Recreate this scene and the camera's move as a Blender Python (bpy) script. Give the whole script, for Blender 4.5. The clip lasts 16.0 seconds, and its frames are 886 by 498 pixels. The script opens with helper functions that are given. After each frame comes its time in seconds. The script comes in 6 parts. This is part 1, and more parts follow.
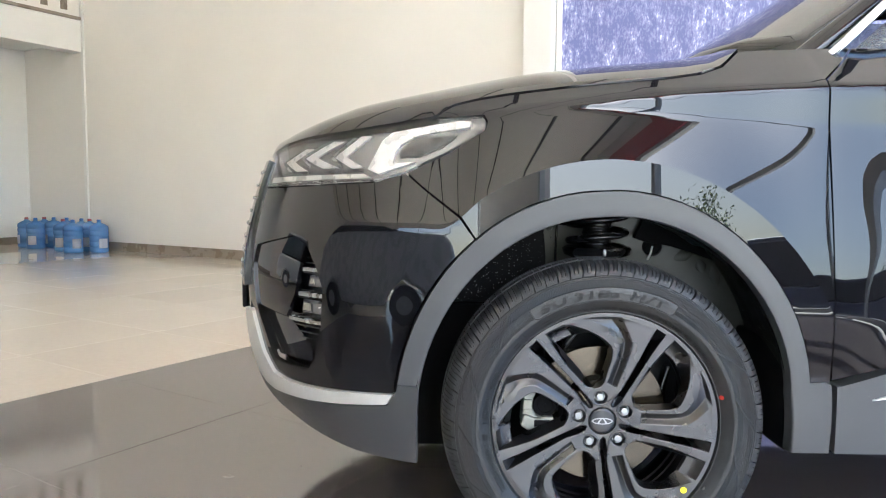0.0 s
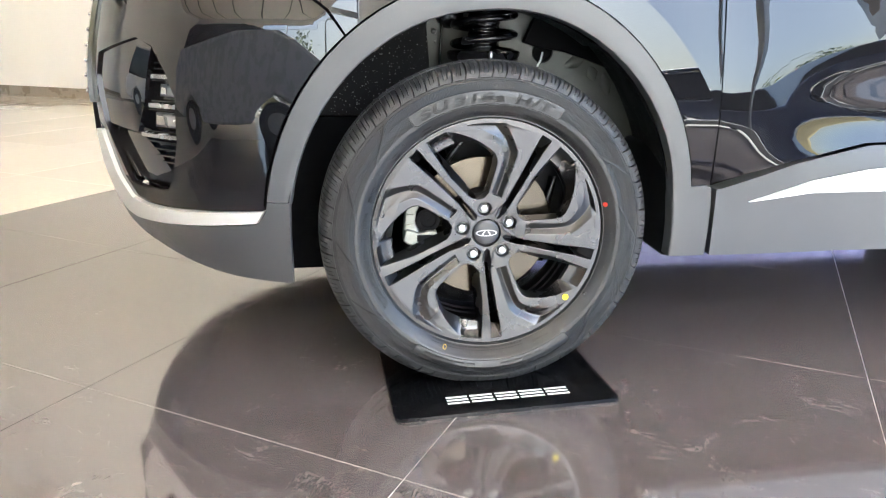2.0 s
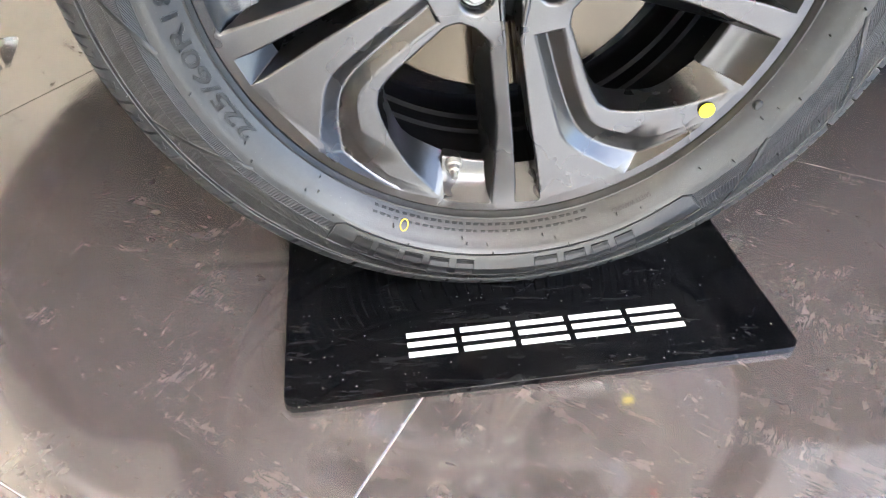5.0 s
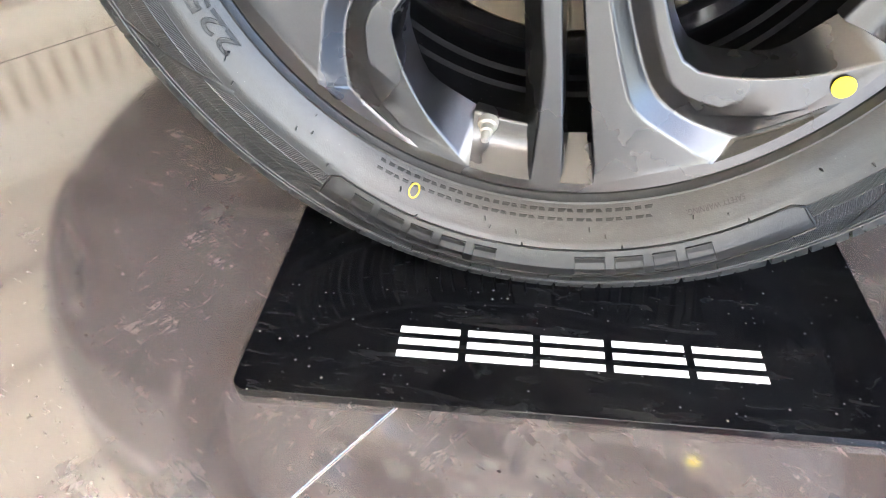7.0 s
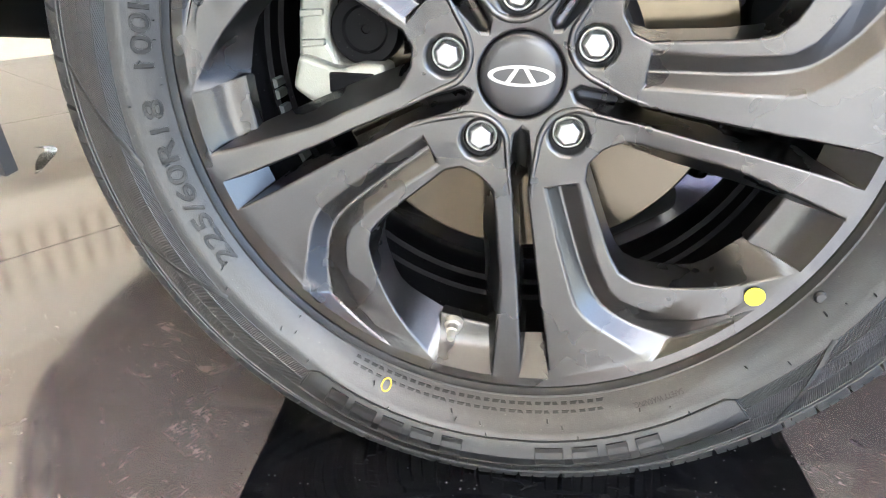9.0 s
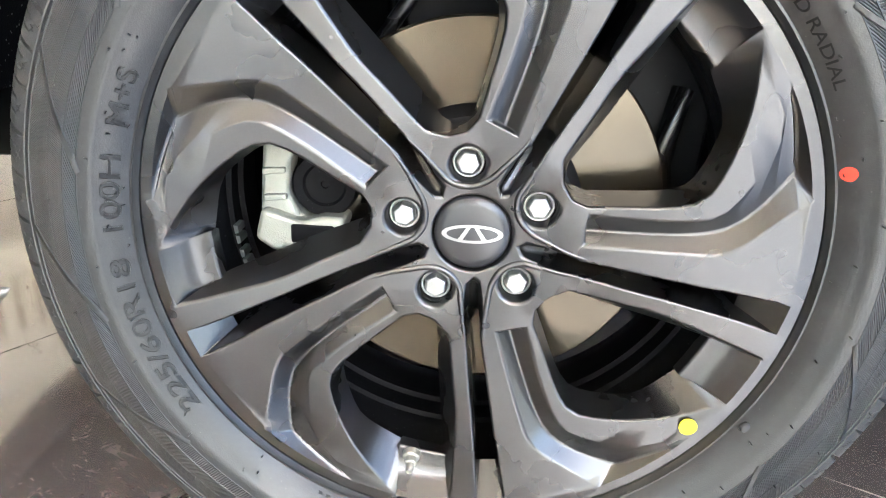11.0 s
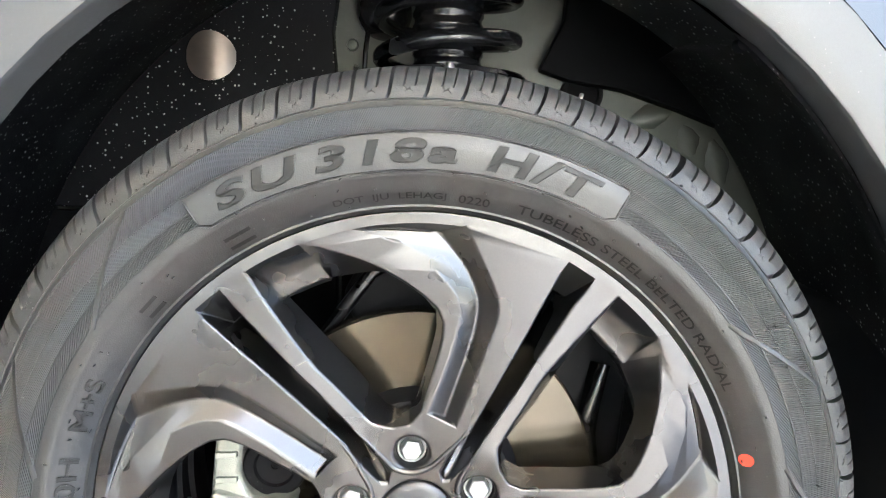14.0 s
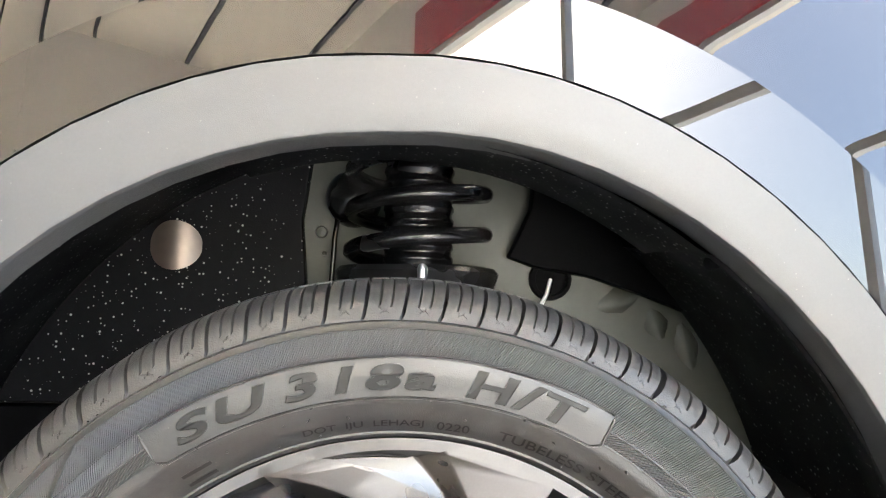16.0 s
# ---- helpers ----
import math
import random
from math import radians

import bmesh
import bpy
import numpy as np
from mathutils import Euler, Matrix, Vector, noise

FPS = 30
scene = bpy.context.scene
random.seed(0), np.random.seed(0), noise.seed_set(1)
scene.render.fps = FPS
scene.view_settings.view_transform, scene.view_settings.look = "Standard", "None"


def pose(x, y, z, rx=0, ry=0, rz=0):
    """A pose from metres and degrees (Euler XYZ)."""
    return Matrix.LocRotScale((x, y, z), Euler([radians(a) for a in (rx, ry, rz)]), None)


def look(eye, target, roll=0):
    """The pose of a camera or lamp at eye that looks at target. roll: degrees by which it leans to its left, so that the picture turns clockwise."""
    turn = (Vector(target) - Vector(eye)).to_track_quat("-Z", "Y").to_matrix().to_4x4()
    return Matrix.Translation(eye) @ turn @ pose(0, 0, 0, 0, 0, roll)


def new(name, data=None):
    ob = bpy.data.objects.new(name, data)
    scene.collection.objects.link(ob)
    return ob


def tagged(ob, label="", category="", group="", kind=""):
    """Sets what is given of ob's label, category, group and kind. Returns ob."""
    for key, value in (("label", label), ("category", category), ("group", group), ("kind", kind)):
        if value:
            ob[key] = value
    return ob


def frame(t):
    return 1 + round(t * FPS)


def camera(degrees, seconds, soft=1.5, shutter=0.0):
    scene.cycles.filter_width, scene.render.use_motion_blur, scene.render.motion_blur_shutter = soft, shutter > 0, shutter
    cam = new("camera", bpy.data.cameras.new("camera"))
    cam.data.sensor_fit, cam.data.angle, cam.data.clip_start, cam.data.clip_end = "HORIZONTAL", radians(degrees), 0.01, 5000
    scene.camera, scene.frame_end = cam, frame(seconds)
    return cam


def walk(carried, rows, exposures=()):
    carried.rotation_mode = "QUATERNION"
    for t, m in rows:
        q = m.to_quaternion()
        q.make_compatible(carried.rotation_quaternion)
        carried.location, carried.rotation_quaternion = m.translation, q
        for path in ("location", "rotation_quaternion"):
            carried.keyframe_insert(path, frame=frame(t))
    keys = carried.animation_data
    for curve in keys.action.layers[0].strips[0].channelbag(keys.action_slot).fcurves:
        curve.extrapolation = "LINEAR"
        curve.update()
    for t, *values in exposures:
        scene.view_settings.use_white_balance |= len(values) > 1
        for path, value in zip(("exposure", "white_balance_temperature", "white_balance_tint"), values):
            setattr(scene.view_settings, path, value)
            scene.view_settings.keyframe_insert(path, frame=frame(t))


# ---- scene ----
import collections

# ---- camera and walk ----
cam = camera(65.3, 16.0, soft=1.1)
PATH = [
    (0, -0.3297, -1.5160, 0.8441, 1.00, -4.23, 0.35),
    (0.5, -0.3171, -1.4992, 0.8136, 0.01, -7.22, 0.31),
    (1, -0.3016, -1.4853, 0.7927, -2.25, -12.62, 0.36),
    (1.5, -0.2811, -1.4680, 0.7784, -4.96, -15.66, 0.36),
    (2, -0.2637, -1.4217, 0.7510, -6.84, -16.88, 0.34),
    (2.5, -0.2610, -1.2794, 0.6749, -7.37, -17.72, 0.49),
    (3, -0.2629, -1.1380, 0.6808, -7.48, -20.56, 0.38),
    (3.5, -0.2407, -0.9956, 0.6794, -7.95, -29.44, 0.32),
    (6, -0.0155, -0.4252, 0.4040, 3.78, -41.03, -1.02),
    (6.5, -0.0048, -0.4381, 0.4000, 8.30, -40.89, -0.94),
    (7, 0.0088, -0.4552, 0.4081, 11.20, -40.41, -0.74),
    (7.5, 0.0181, -0.4711, 0.4229, 11.28, -36.43, -0.36),
    (8, 0.0179, -0.4784, 0.4333, 9.60, -31.53, 0.50),
    (8.5, 0.0289, -0.4856, 0.4402, 9.65, -27.78, 0.43),
    (9, 0.0253, -0.4943, 0.4486, 9.25, -25.37, 0.43),
    (11.5, 0.0045, -0.5088, 0.5478, 1.99, -19.28, 1.70),
    (12, 0.0079, -0.5161, 0.5667, 1.34, -17.38, 1.67),
    (12.5, 0.0091, -0.5170, 0.5773, 0.71, -14.72, 1.67),
    (13, 0.0138, -0.5155, 0.5913, 0.05, -12.39, 1.66),
    (13.5, 0.0018, -0.5284, 0.6116, -0.93, -9.64, 1.59),
    (14, 0.0007, -0.5364, 0.6264, -1.59, -6.20, 1.59),
    (14.5, 0.0057, -0.5464, 0.6508, -2.39, -2.75, 1.38),
    (15, -0.0062, -0.5631, 0.6663, -3.22, 0.50, 1.30),
    (15.5, -0.0128, -0.5620, 0.6726, -3.93, 3.46, 1.41),
    (16, -0.0141, -0.5170, 0.6925, -4.83, 4.42, 1.31),
]


def aim(x, y, z, yaw, pitch, lean):
    a, b = radians(yaw), radians(pitch)
    return look((x, y, z), (x - math.sin(a) * math.cos(b), y + math.cos(a) * math.cos(b), z + math.sin(b)), lean)


walk(cam, [(t, aim(*row)) for t, *row in PATH], exposures=[(0, 3.45, 5380, 5), (1.5, 4.03, 5600, 5), (3.5, 4.26, 5750, 6), (6, 4.68, 5800, 6), (9, 4.52, 5800, 5), (12.5, 4.67, 5800, 4), (14, 4.8, 5930, 4), (16, 4.78, 6200, 6)])

# ---- the room's axes: u along the long wall, v towards it; the car stands askew in it ----
TURN = radians(-31.33)
UX, UY = math.cos(TURN), math.sin(TURN)


def room(u, v, z=0.0):
    return Vector((u * UX - v * UY, u * UY + v * UX, z))


WALL_V, CORNER_U, RECESS_U, BACK_V, RIGHT_U, CEIL, GLASS_Z = 4.87, -10.25, -12.0, -11.5, 4.6, 6.4, 5.0
SOUTH_U, SOUTH_Z = -1.2, 4.2

# ---- light: daylight through the glazed side and the added glazing behind the camera ----
world = bpy.data.worlds.new("sky")
scene.world = world
world.use_nodes = True
wn = world.node_tree.nodes
sky = wn.new("ShaderNodeTexSky")
sky.sky_type, sky.sun_disc = "NISHITA", False
sky.dust_density, sky.ozone_density = 2.5, .8
sky.sun_elevation, sky.sun_rotation = radians(40), radians(175)
world.node_tree.links.new(sky.outputs[0], wn["Background"].inputs[0])
wn["Background"].inputs[1].default_value = 0.065
sun = new("sun", bpy.data.lights.new("sun", "SUN"))
sun.data.energy, sun.data.angle, sun.data.color = 5.0, radians(0.5), (1.0, 0.95, 0.87)
SUN_U, SUN_V, SUN_Z = .45, -.60, .66
sun.matrix_world = look(room(10 * SUN_U, 10 * SUN_V, 10 * SUN_Z), (0, 0, 0))


# ---- materials ----
def material(name, base, rough=0.5, metal=0.0, spec=0.5, coat=0.0, coat_rough=0.03, vary=0.12, scale=8.0, grain=60.0, bump=0.0,
             bump_scale=200.0, dirt=0.0, dirt_scale=240.0, dirt_size=0.16, dirt_colour=(0.4, 0.37, 0.33), rough_vary=0.08, piece=0.0):
    """colour that varies at two scales, roughness that varies, fine relief, specks of dust"""
    m = bpy.data.materials.new(name)
    m.use_nodes = True
    nt = m.node_tree
    b = nt.nodes["Principled BSDF"]
    b.inputs["Metallic"].default_value, b.inputs["Specular IOR Level"].default_value = metal, spec
    b.inputs["Coat Weight"].default_value, b.inputs["Coat Roughness"].default_value = coat, coat_rough
    tc = nt.nodes.new("ShaderNodeTexCoord")

    def noise_node(s, detail=4.0):
        n = nt.nodes.new("ShaderNodeTexNoise")
        n.inputs["Scale"].default_value, n.inputs["Detail"].default_value = s, detail
        nt.links.new(tc.outputs["Object"], n.inputs["Vector"])
        return n
    big, fine = noise_node(scale), noise_node(grain)
    mix = nt.nodes.new("ShaderNodeMix")
    mix.data_type = "FLOAT"
    mix.inputs[0].default_value = 0.4
    nt.links.new(big.outputs[0], mix.inputs[2])
    nt.links.new(fine.outputs[0], mix.inputs[3])
    ramp = nt.nodes.new("ShaderNodeValToRGB")
    lo, hi = [max(0, c * (1 - vary)) for c in base], [min(1, c * (1 + vary)) for c in base]
    ramp.color_ramp.elements[0].position, ramp.color_ramp.elements[1].position = 0.3, 0.7
    ramp.color_ramp.elements[0].color, ramp.color_ramp.elements[1].color = (*lo, 1), (*hi, 1)
    nt.links.new(mix.outputs[0], ramp.inputs[0])
    colour = ramp.outputs[0]
    if piece:
        info = nt.nodes.new("ShaderNodeObjectInfo")
        hsv = nt.nodes.new("ShaderNodeHueSaturation")
        mr = nt.nodes.new("ShaderNodeMapRange")
        mr.inputs[3].default_value, mr.inputs[4].default_value = 1 - piece, 1 + piece
        nt.links.new(info.outputs["Random"], mr.inputs[0])
        nt.links.new(mr.outputs[0], hsv.inputs["Value"])
        nt.links.new(colour, hsv.inputs["Color"])
        colour = hsv.outputs[0]
    rr = nt.nodes.new("ShaderNodeMapRange")
    rr.inputs[1].default_value, rr.inputs[2].default_value = 0.3, 0.7
    rr.inputs[3].default_value, rr.inputs[4].default_value = max(0.0, rough - rough_vary), min(1.0, rough + rough_vary)
    nt.links.new(big.outputs[0], rr.inputs[0])
    rough_out = rr.outputs[0]
    if dirt:
        spots = nt.nodes.new("ShaderNodeTexVoronoi")
        spots.inputs["Scale"].default_value = dirt_scale
        nt.links.new(tc.outputs["Object"], spots.inputs["Vector"])
        dm = nt.nodes.new("ShaderNodeMapRange")
        dm.inputs[1].default_value, dm.inputs[2].default_value, dm.inputs[3].default_value, dm.inputs[4].default_value = dirt_size * .5, dirt_size, dirt, 0.0
        wob = nt.nodes.new("ShaderNodeMath")
        wob.operation = "MULTIPLY_ADD"
        wob.inputs[1].default_value = dirt_size * 1.6
        sep = nt.nodes.new("ShaderNodeSeparateColor")
        nt.links.new(spots.outputs["Color"], sep.inputs[0])
        nt.links.new(sep.outputs[0], wob.inputs[0])
        nt.links.new(spots.outputs["Distance"], wob.inputs[2])
        nt.links.new(wob.outputs[0], dm.inputs[0])
        dmix = nt.nodes.new("ShaderNodeMix")
        dmix.data_type = "RGBA"
        nt.links.new(dm.outputs[0], dmix.inputs[0])
        nt.links.new(colour, dmix.inputs[6])
        dmix.inputs[7].default_value = (*dirt_colour, 1)
        colour = dmix.outputs[2]
    nt.links.new(colour, b.inputs["Base Color"])
    nt.links.new(rough_out, b.inputs["Roughness"])
    if bump:
        bn = noise_node(bump_scale, 3.0)
        bp = nt.nodes.new("ShaderNodeBump")
        bp.inputs["Strength"].default_value, bp.inputs["Distance"].default_value = bump, 0.001
        nt.links.new(bn.outputs[0], bp.inputs["Height"])
        nt.links.new(bp.outputs[0], b.inputs["Normal"])
    return m


def glass(name, tint=(1, 1, 1), rough=0.0, ior=1.45):
    m = bpy.data.materials.new(name)
    m.use_nodes = True
    b = m.node_tree.nodes["Principled BSDF"]
    b.inputs["Base Color"].default_value, b.inputs["Roughness"].default_value = (*tint, 1), rough
    b.inputs["Transmission Weight"].default_value, b.inputs["IOR"].default_value = 1.0, ior
    return m


PAINT = material("black_paint", (0.005, 0.005, 0.006), 0.3, coat=1.0, coat_rough=0.004, vary=0.2, scale=3, grain=900, rough_vary=0.03, spec=0.0)
PAINT.node_tree.nodes["Principled BSDF"].inputs["Coat IOR"].default_value = 1.58
GLOSS = material("gloss_black_plastic", (0.008, 0.008, 0.009), 0.10, vary=0.2, rough_vary=0.03)
CLAD = material("grey_cladding_plastic", (0.050, 0.051, 0.053), 0.36, vary=0.10, scale=5, grain=500, bump=0.15, bump_scale=1800, dirt=0.35, dirt_size=0.11, rough_vary=0.06)
LINER = material("black_liner_plastic", (0.0022, 0.0023, 0.003), 0.6, vary=0.3, grain=130, bump=0.2, bump_scale=500, dirt=0.9, dirt_scale=230, dirt_size=0.36, dirt_colour=(0.40, 0.39, 0.37), rough_vary=0.12, spec=0.12)
DUCT = material("grey_black_duct_plastic", (0.0022, 0.0023, 0.0026), 0.6, vary=0.25, scale=20, grain=150, bump=0.3, bump_scale=400, spec=0.04)
SATIN = material("satin_silver_trim", (0.66, 0.65, 0.62), 0.42, metal=0.35, vary=0.05, scale=4)
CHROME = material("chrome", (0.85, 0.85, 0.86), 0.08, metal=1.0, vary=0.03, rough_vary=0.03)
ALLOY = material("dark_machined_alloy", (0.079, 0.078, 0.0795), 0.28, metal=0.93, vary=0.08, scale=10, grain=700, bump=0.05, bump_scale=1500, rough_vary=0.05, coat=0.12, coat_rough=0.2)
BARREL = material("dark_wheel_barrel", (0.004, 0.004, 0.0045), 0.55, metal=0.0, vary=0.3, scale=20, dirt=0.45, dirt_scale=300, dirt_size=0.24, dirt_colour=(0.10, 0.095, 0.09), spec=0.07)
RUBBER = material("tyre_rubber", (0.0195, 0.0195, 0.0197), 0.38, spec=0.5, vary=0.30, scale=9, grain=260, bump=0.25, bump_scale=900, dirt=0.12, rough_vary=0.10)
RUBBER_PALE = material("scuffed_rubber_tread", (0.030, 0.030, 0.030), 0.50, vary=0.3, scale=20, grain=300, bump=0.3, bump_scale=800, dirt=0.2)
RUBBER_GLOSS = material("smooth_new_rubber", (0.014, 0.014, 0.0143), 0.35, spec=0.55, vary=0.3, scale=9, grain=260, bump=0.15, bump_scale=900, dirt=0.10, rough_vary=0.07)
# same rubber as the sidewall, darkened: the relief's shade is in the colour
EMBOSS = material("embossed_rubber", (0.0045, 0.0043, 0.0040), 0.42, vary=0.2, spec=0.3)
LETTER = material("raised_rubber_lettering", (0.010, 0.010, 0.010), 0.36, vary=0.2, spec=0.5)
STEEL_TAN = material("brake_disc_steel", (0.085, 0.072, 0.054), 0.23, metal=0.85, vary=0.30, scale=14, grain=400, rough_vary=0.03)
CAST = material("cast_caliper", (0.26, 0.265, 0.235), 0.42, metal=0.45, vary=0.15, scale=40, bump=0.5, bump_scale=700)
NUT = material("zinc_nut", (0.32, 0.33, 0.33), 0.34, metal=0.9, vary=0.06, scale=60)
BLACK = material("black_underbody", (0.005, 0.005, 0.006), 0.6, vary=0.3, dirt=0.10, spec=0.14)
SPRING = material("black_spring_enamel", (0.006, 0.006, 0.007), 0.25, vary=0.3, dirt=0.1, grain=200)
INNER = material("primed_inner_panel", (0.040, 0.042, 0.032), 0.5, vary=0.2, scale=12, grain=90, bump=0.2, bump_scale=120)
LAMPGLASS = glass("lamp_lens", (0.98, 0.98, 0.98))
REFLECTOR = material("lamp_reflector", (0.90, 0.89, 0.86), 0.28, metal=0.35, vary=0.03, scale=30, rough_vary=0.015)
LAMPDARK = material("lamp_bezel", (0.05, 0.05, 0.055), 0.3, metal=0.3, vary=0.2, scale=30)
LAMPBOWL = material("lamp_bowl", (0.36, 0.36, 0.37), 0.20, metal=0.7, vary=0.30, scale=24)
TINT = glass("tinted_glass", (0.35, 0.38, 0.36))
DARKTILE = material("brown_black_polished_tile", (0.118, 0.098, 0.092), 0.075, vary=0.22, scale=2.6, grain=45, dirt=0.05, dirt_colour=(0.3, 0.27, 0.25), rough_vary=0.03, piece=0.08, spec=0.9)
DARKTILE.node_tree.nodes["Principled BSDF"].inputs["IOR"].default_value = 2.25
PALETILE = material("cream_polished_tile", (0.68, 0.60, 0.49), 0.055, vary=0.05, scale=1.5, grain=30, rough_vary=0.03, piece=0.03)
GROUT = material("pale_grout", (0.66, 0.62, 0.58), 0.3, vary=0.15)
GROUT2 = material("cream_grout", (0.50, 0.43, 0.34), 0.3, vary=0.15)
WALL = material("cream_wall_paint", (0.86, 0.825, 0.765), 0.55, vary=0.025, scale=1.2, grain=90, bump=0.06, bump_scale=150)
WHITE = material("white_wall_paint", (0.87, 0.85, 0.81), 0.5, vary=0.02, scale=1.5, bump=0.05)
SKIRT = material("grey_brown_skirting", (0.30, 0.25, 0.19), 0.3, vary=0.15, scale=3)
CEILING = material("ceiling_board", (0.90, 0.84, 0.74), 0.7, vary=0.04)
ALU = material("pale_aluminium", (0.55, 0.56, 0.57), 0.4, metal=0.3, vary=0.05)
DARKSTEEL = material("dark_steel", (0.03, 0.03, 0.035), 0.4, vary=0.2)
RED = material("red_panel", (0.45, 0.02, 0.03), 0.35, vary=0.08)
MAT = material("black_acrylic_pad", (0.0035, 0.0035, 0.0042), 0.14, spec=0.22, vary=0.3, scale=9, grain=160, dirt=0.5, dirt_scale=160, dirt_size=0.2, dirt_colour=(0.30, 0.28, 0.27), rough_vary=0.10)
INK = material("white_ink", (0.80, 0.79, 0.77), 0.4, vary=0.05, scale=50)
FINSTEEL = material("dull_plated_fin", (0.42, 0.42, 0.41), 0.25, metal=0.8, vary=0.06, scale=40)
YELLOW = material("yellow_paint_dot", (0.85, 0.72, 0.02), 0.5, vary=0.08, scale=90)
REDDOT = material("red_paint_dot", (0.60, 0.04, 0.02), 0.5, vary=0.12, scale=90)

def brushed(m, amount):
    """turned metal: the gloss is drawn out across the marks left by the lathe"""
    nt = m.node_tree
    tg = nt.nodes.new("ShaderNodeTangent")
    tg.direction_type, tg.axis = "RADIAL", "Y"
    b = nt.nodes["Principled BSDF"]
    b.inputs["Anisotropic"].default_value, b.inputs["Anisotropic Rotation"].default_value = amount, .25
    nt.links.new(tg.outputs[0], b.inputs["Tangent"])


brushed(STEEL_TAN, .75)
# near black: the depth of the hole is put into the colour
HOLE_SHADE = material("dark_cavity", (0.0012, 0.0012, 0.0014), 0.8, vary=0.2, spec=0.1)


def scuffs(m, colour, amount, patch, stretch, turn, rough=0.12):
    """dusty drag marks: fine streaks that gather in patches"""
    nt = m.node_tree
    b = nt.nodes["Principled BSDF"]
    tc = nt.nodes.new("ShaderNodeTexCoord")
    masks = []
    for scale, lo, hi in ((patch, .50, .70), (stretch, .46, .74)):
        mp, n, r = (nt.nodes.new("ShaderNode" + k) for k in ("Mapping", "TexNoise", "MapRange"))
        mp.inputs["Scale"].default_value, mp.inputs["Rotation"].default_value = scale, (0, 0, turn)
        n.inputs["Scale"].default_value, n.inputs["Detail"].default_value, n.inputs["Roughness"].default_value, n.inputs["Distortion"].default_value = 1.0, 7.0, .65, .9
        nt.links.new(tc.outputs["Object"], mp.inputs[0])
        nt.links.new(mp.outputs[0], n.inputs["Vector"])
        r.inputs[1].default_value, r.inputs[2].default_value = lo, hi
        nt.links.new(n.outputs[0], r.inputs[0])
        masks.append(r)
    both, mx, ad = (nt.nodes.new("ShaderNode" + k) for k in ("Math", "Mix", "Math"))
    both.operation = "MULTIPLY"
    nt.links.new(masks[0].outputs[0], both.inputs[0])
    nt.links.new(masks[1].outputs[0], both.inputs[1])
    masks[1].inputs[4].default_value = amount
    mx.data_type = "RGBA"
    nt.links.new(both.outputs[0], mx.inputs[0])
    nt.links.new(b.inputs["Base Color"].links[0].from_socket, mx.inputs[6])
    mx.inputs[7].default_value = (*colour, 1)
    nt.links.new(mx.outputs[2], b.inputs["Base Color"])
    ad.operation, ad.inputs[1].default_value = "MULTIPLY_ADD", rough
    nt.links.new(both.outputs[0], ad.inputs[0])
    nt.links.new(b.inputs["Roughness"].links[0].from_socket, ad.inputs[2])
    nt.links.new(ad.outputs[0], b.inputs["Roughness"])


def smudge(m, colour, amount, stretch, lo, hi, rough=0.15):
    """cloudy wipe marks: paler and duller where a stretched noise is high"""
    nt = m.node_tree
    b = nt.nodes["Principled BSDF"]
    tc, mp, n, r, mx, ad = (nt.nodes.new("ShaderNode" + k) for k in ("TexCoord", "Mapping", "TexNoise", "MapRange", "Mix", "Math"))
    mp.inputs["Scale"].default_value, mp.inputs["Rotation"].default_value = stretch, (0, 0, .5)
    n.inputs["Scale"].default_value, n.inputs["Detail"].default_value, n.inputs["Roughness"].default_value, n.inputs["Distortion"].default_value = 1.0, 9.0, .66, .6
    nt.links.new(tc.outputs["Object"], mp.inputs[0])
    nt.links.new(mp.outputs[0], n.inputs["Vector"])
    r.inputs[1].default_value, r.inputs[2].default_value, r.inputs[4].default_value = lo, hi, amount
    nt.links.new(n.outputs[0], r.inputs[0])
    mx.data_type = "RGBA"
    nt.links.new(r.outputs[0], mx.inputs[0])
    nt.links.new(b.inputs["Base Color"].links[0].from_socket, mx.inputs[6])
    mx.inputs[7].default_value = (*colour, 1)
    nt.links.new(mx.outputs[2], b.inputs["Base Color"])
    ad.operation, ad.inputs[1].default_value = "MULTIPLY_ADD", rough
    nt.links.new(r.outputs[0], ad.inputs[0])
    nt.links.new(b.inputs["Roughness"].links[0].from_socket, ad.inputs[2])
    nt.links.new(ad.outputs[0], b.inputs["Roughness"])


smudge(DARKTILE, (.18, .152, .146), .65, (7, 24, 7), .41, .78, .06)
smudge(DARKTILE, (.055, .043, .040), .4, (14, 11, 9), .52, .72, .05)
smudge(DARKTILE, (.38, .34, .32), .55, (80, 200, 80), .60, .80, .10)
scuffs(DARKTILE, (.36, .32, .30), .34, (3.5, 5, 4), (30, 130, 40), .9)
scuffs(DARKTILE, (.40, .36, .34), .34, (7, 5, 6), (190, 60, 90), .3)
smudge(RUBBER_GLOSS, (.045, .044, .043), .40, (26, 26, 26), .50, .74, .12)
smudge(RUBBER, (.050, .049, .047), .35, (18, 18, 18), .50, .74, .10)
smudge(MAT, (.11, .105, .10), .16, (14, 90, 14), .48, .90, .2)
smudge(MAT, (.20, .19, .18), .25, (30, 45, 30), .62, .86, .2)


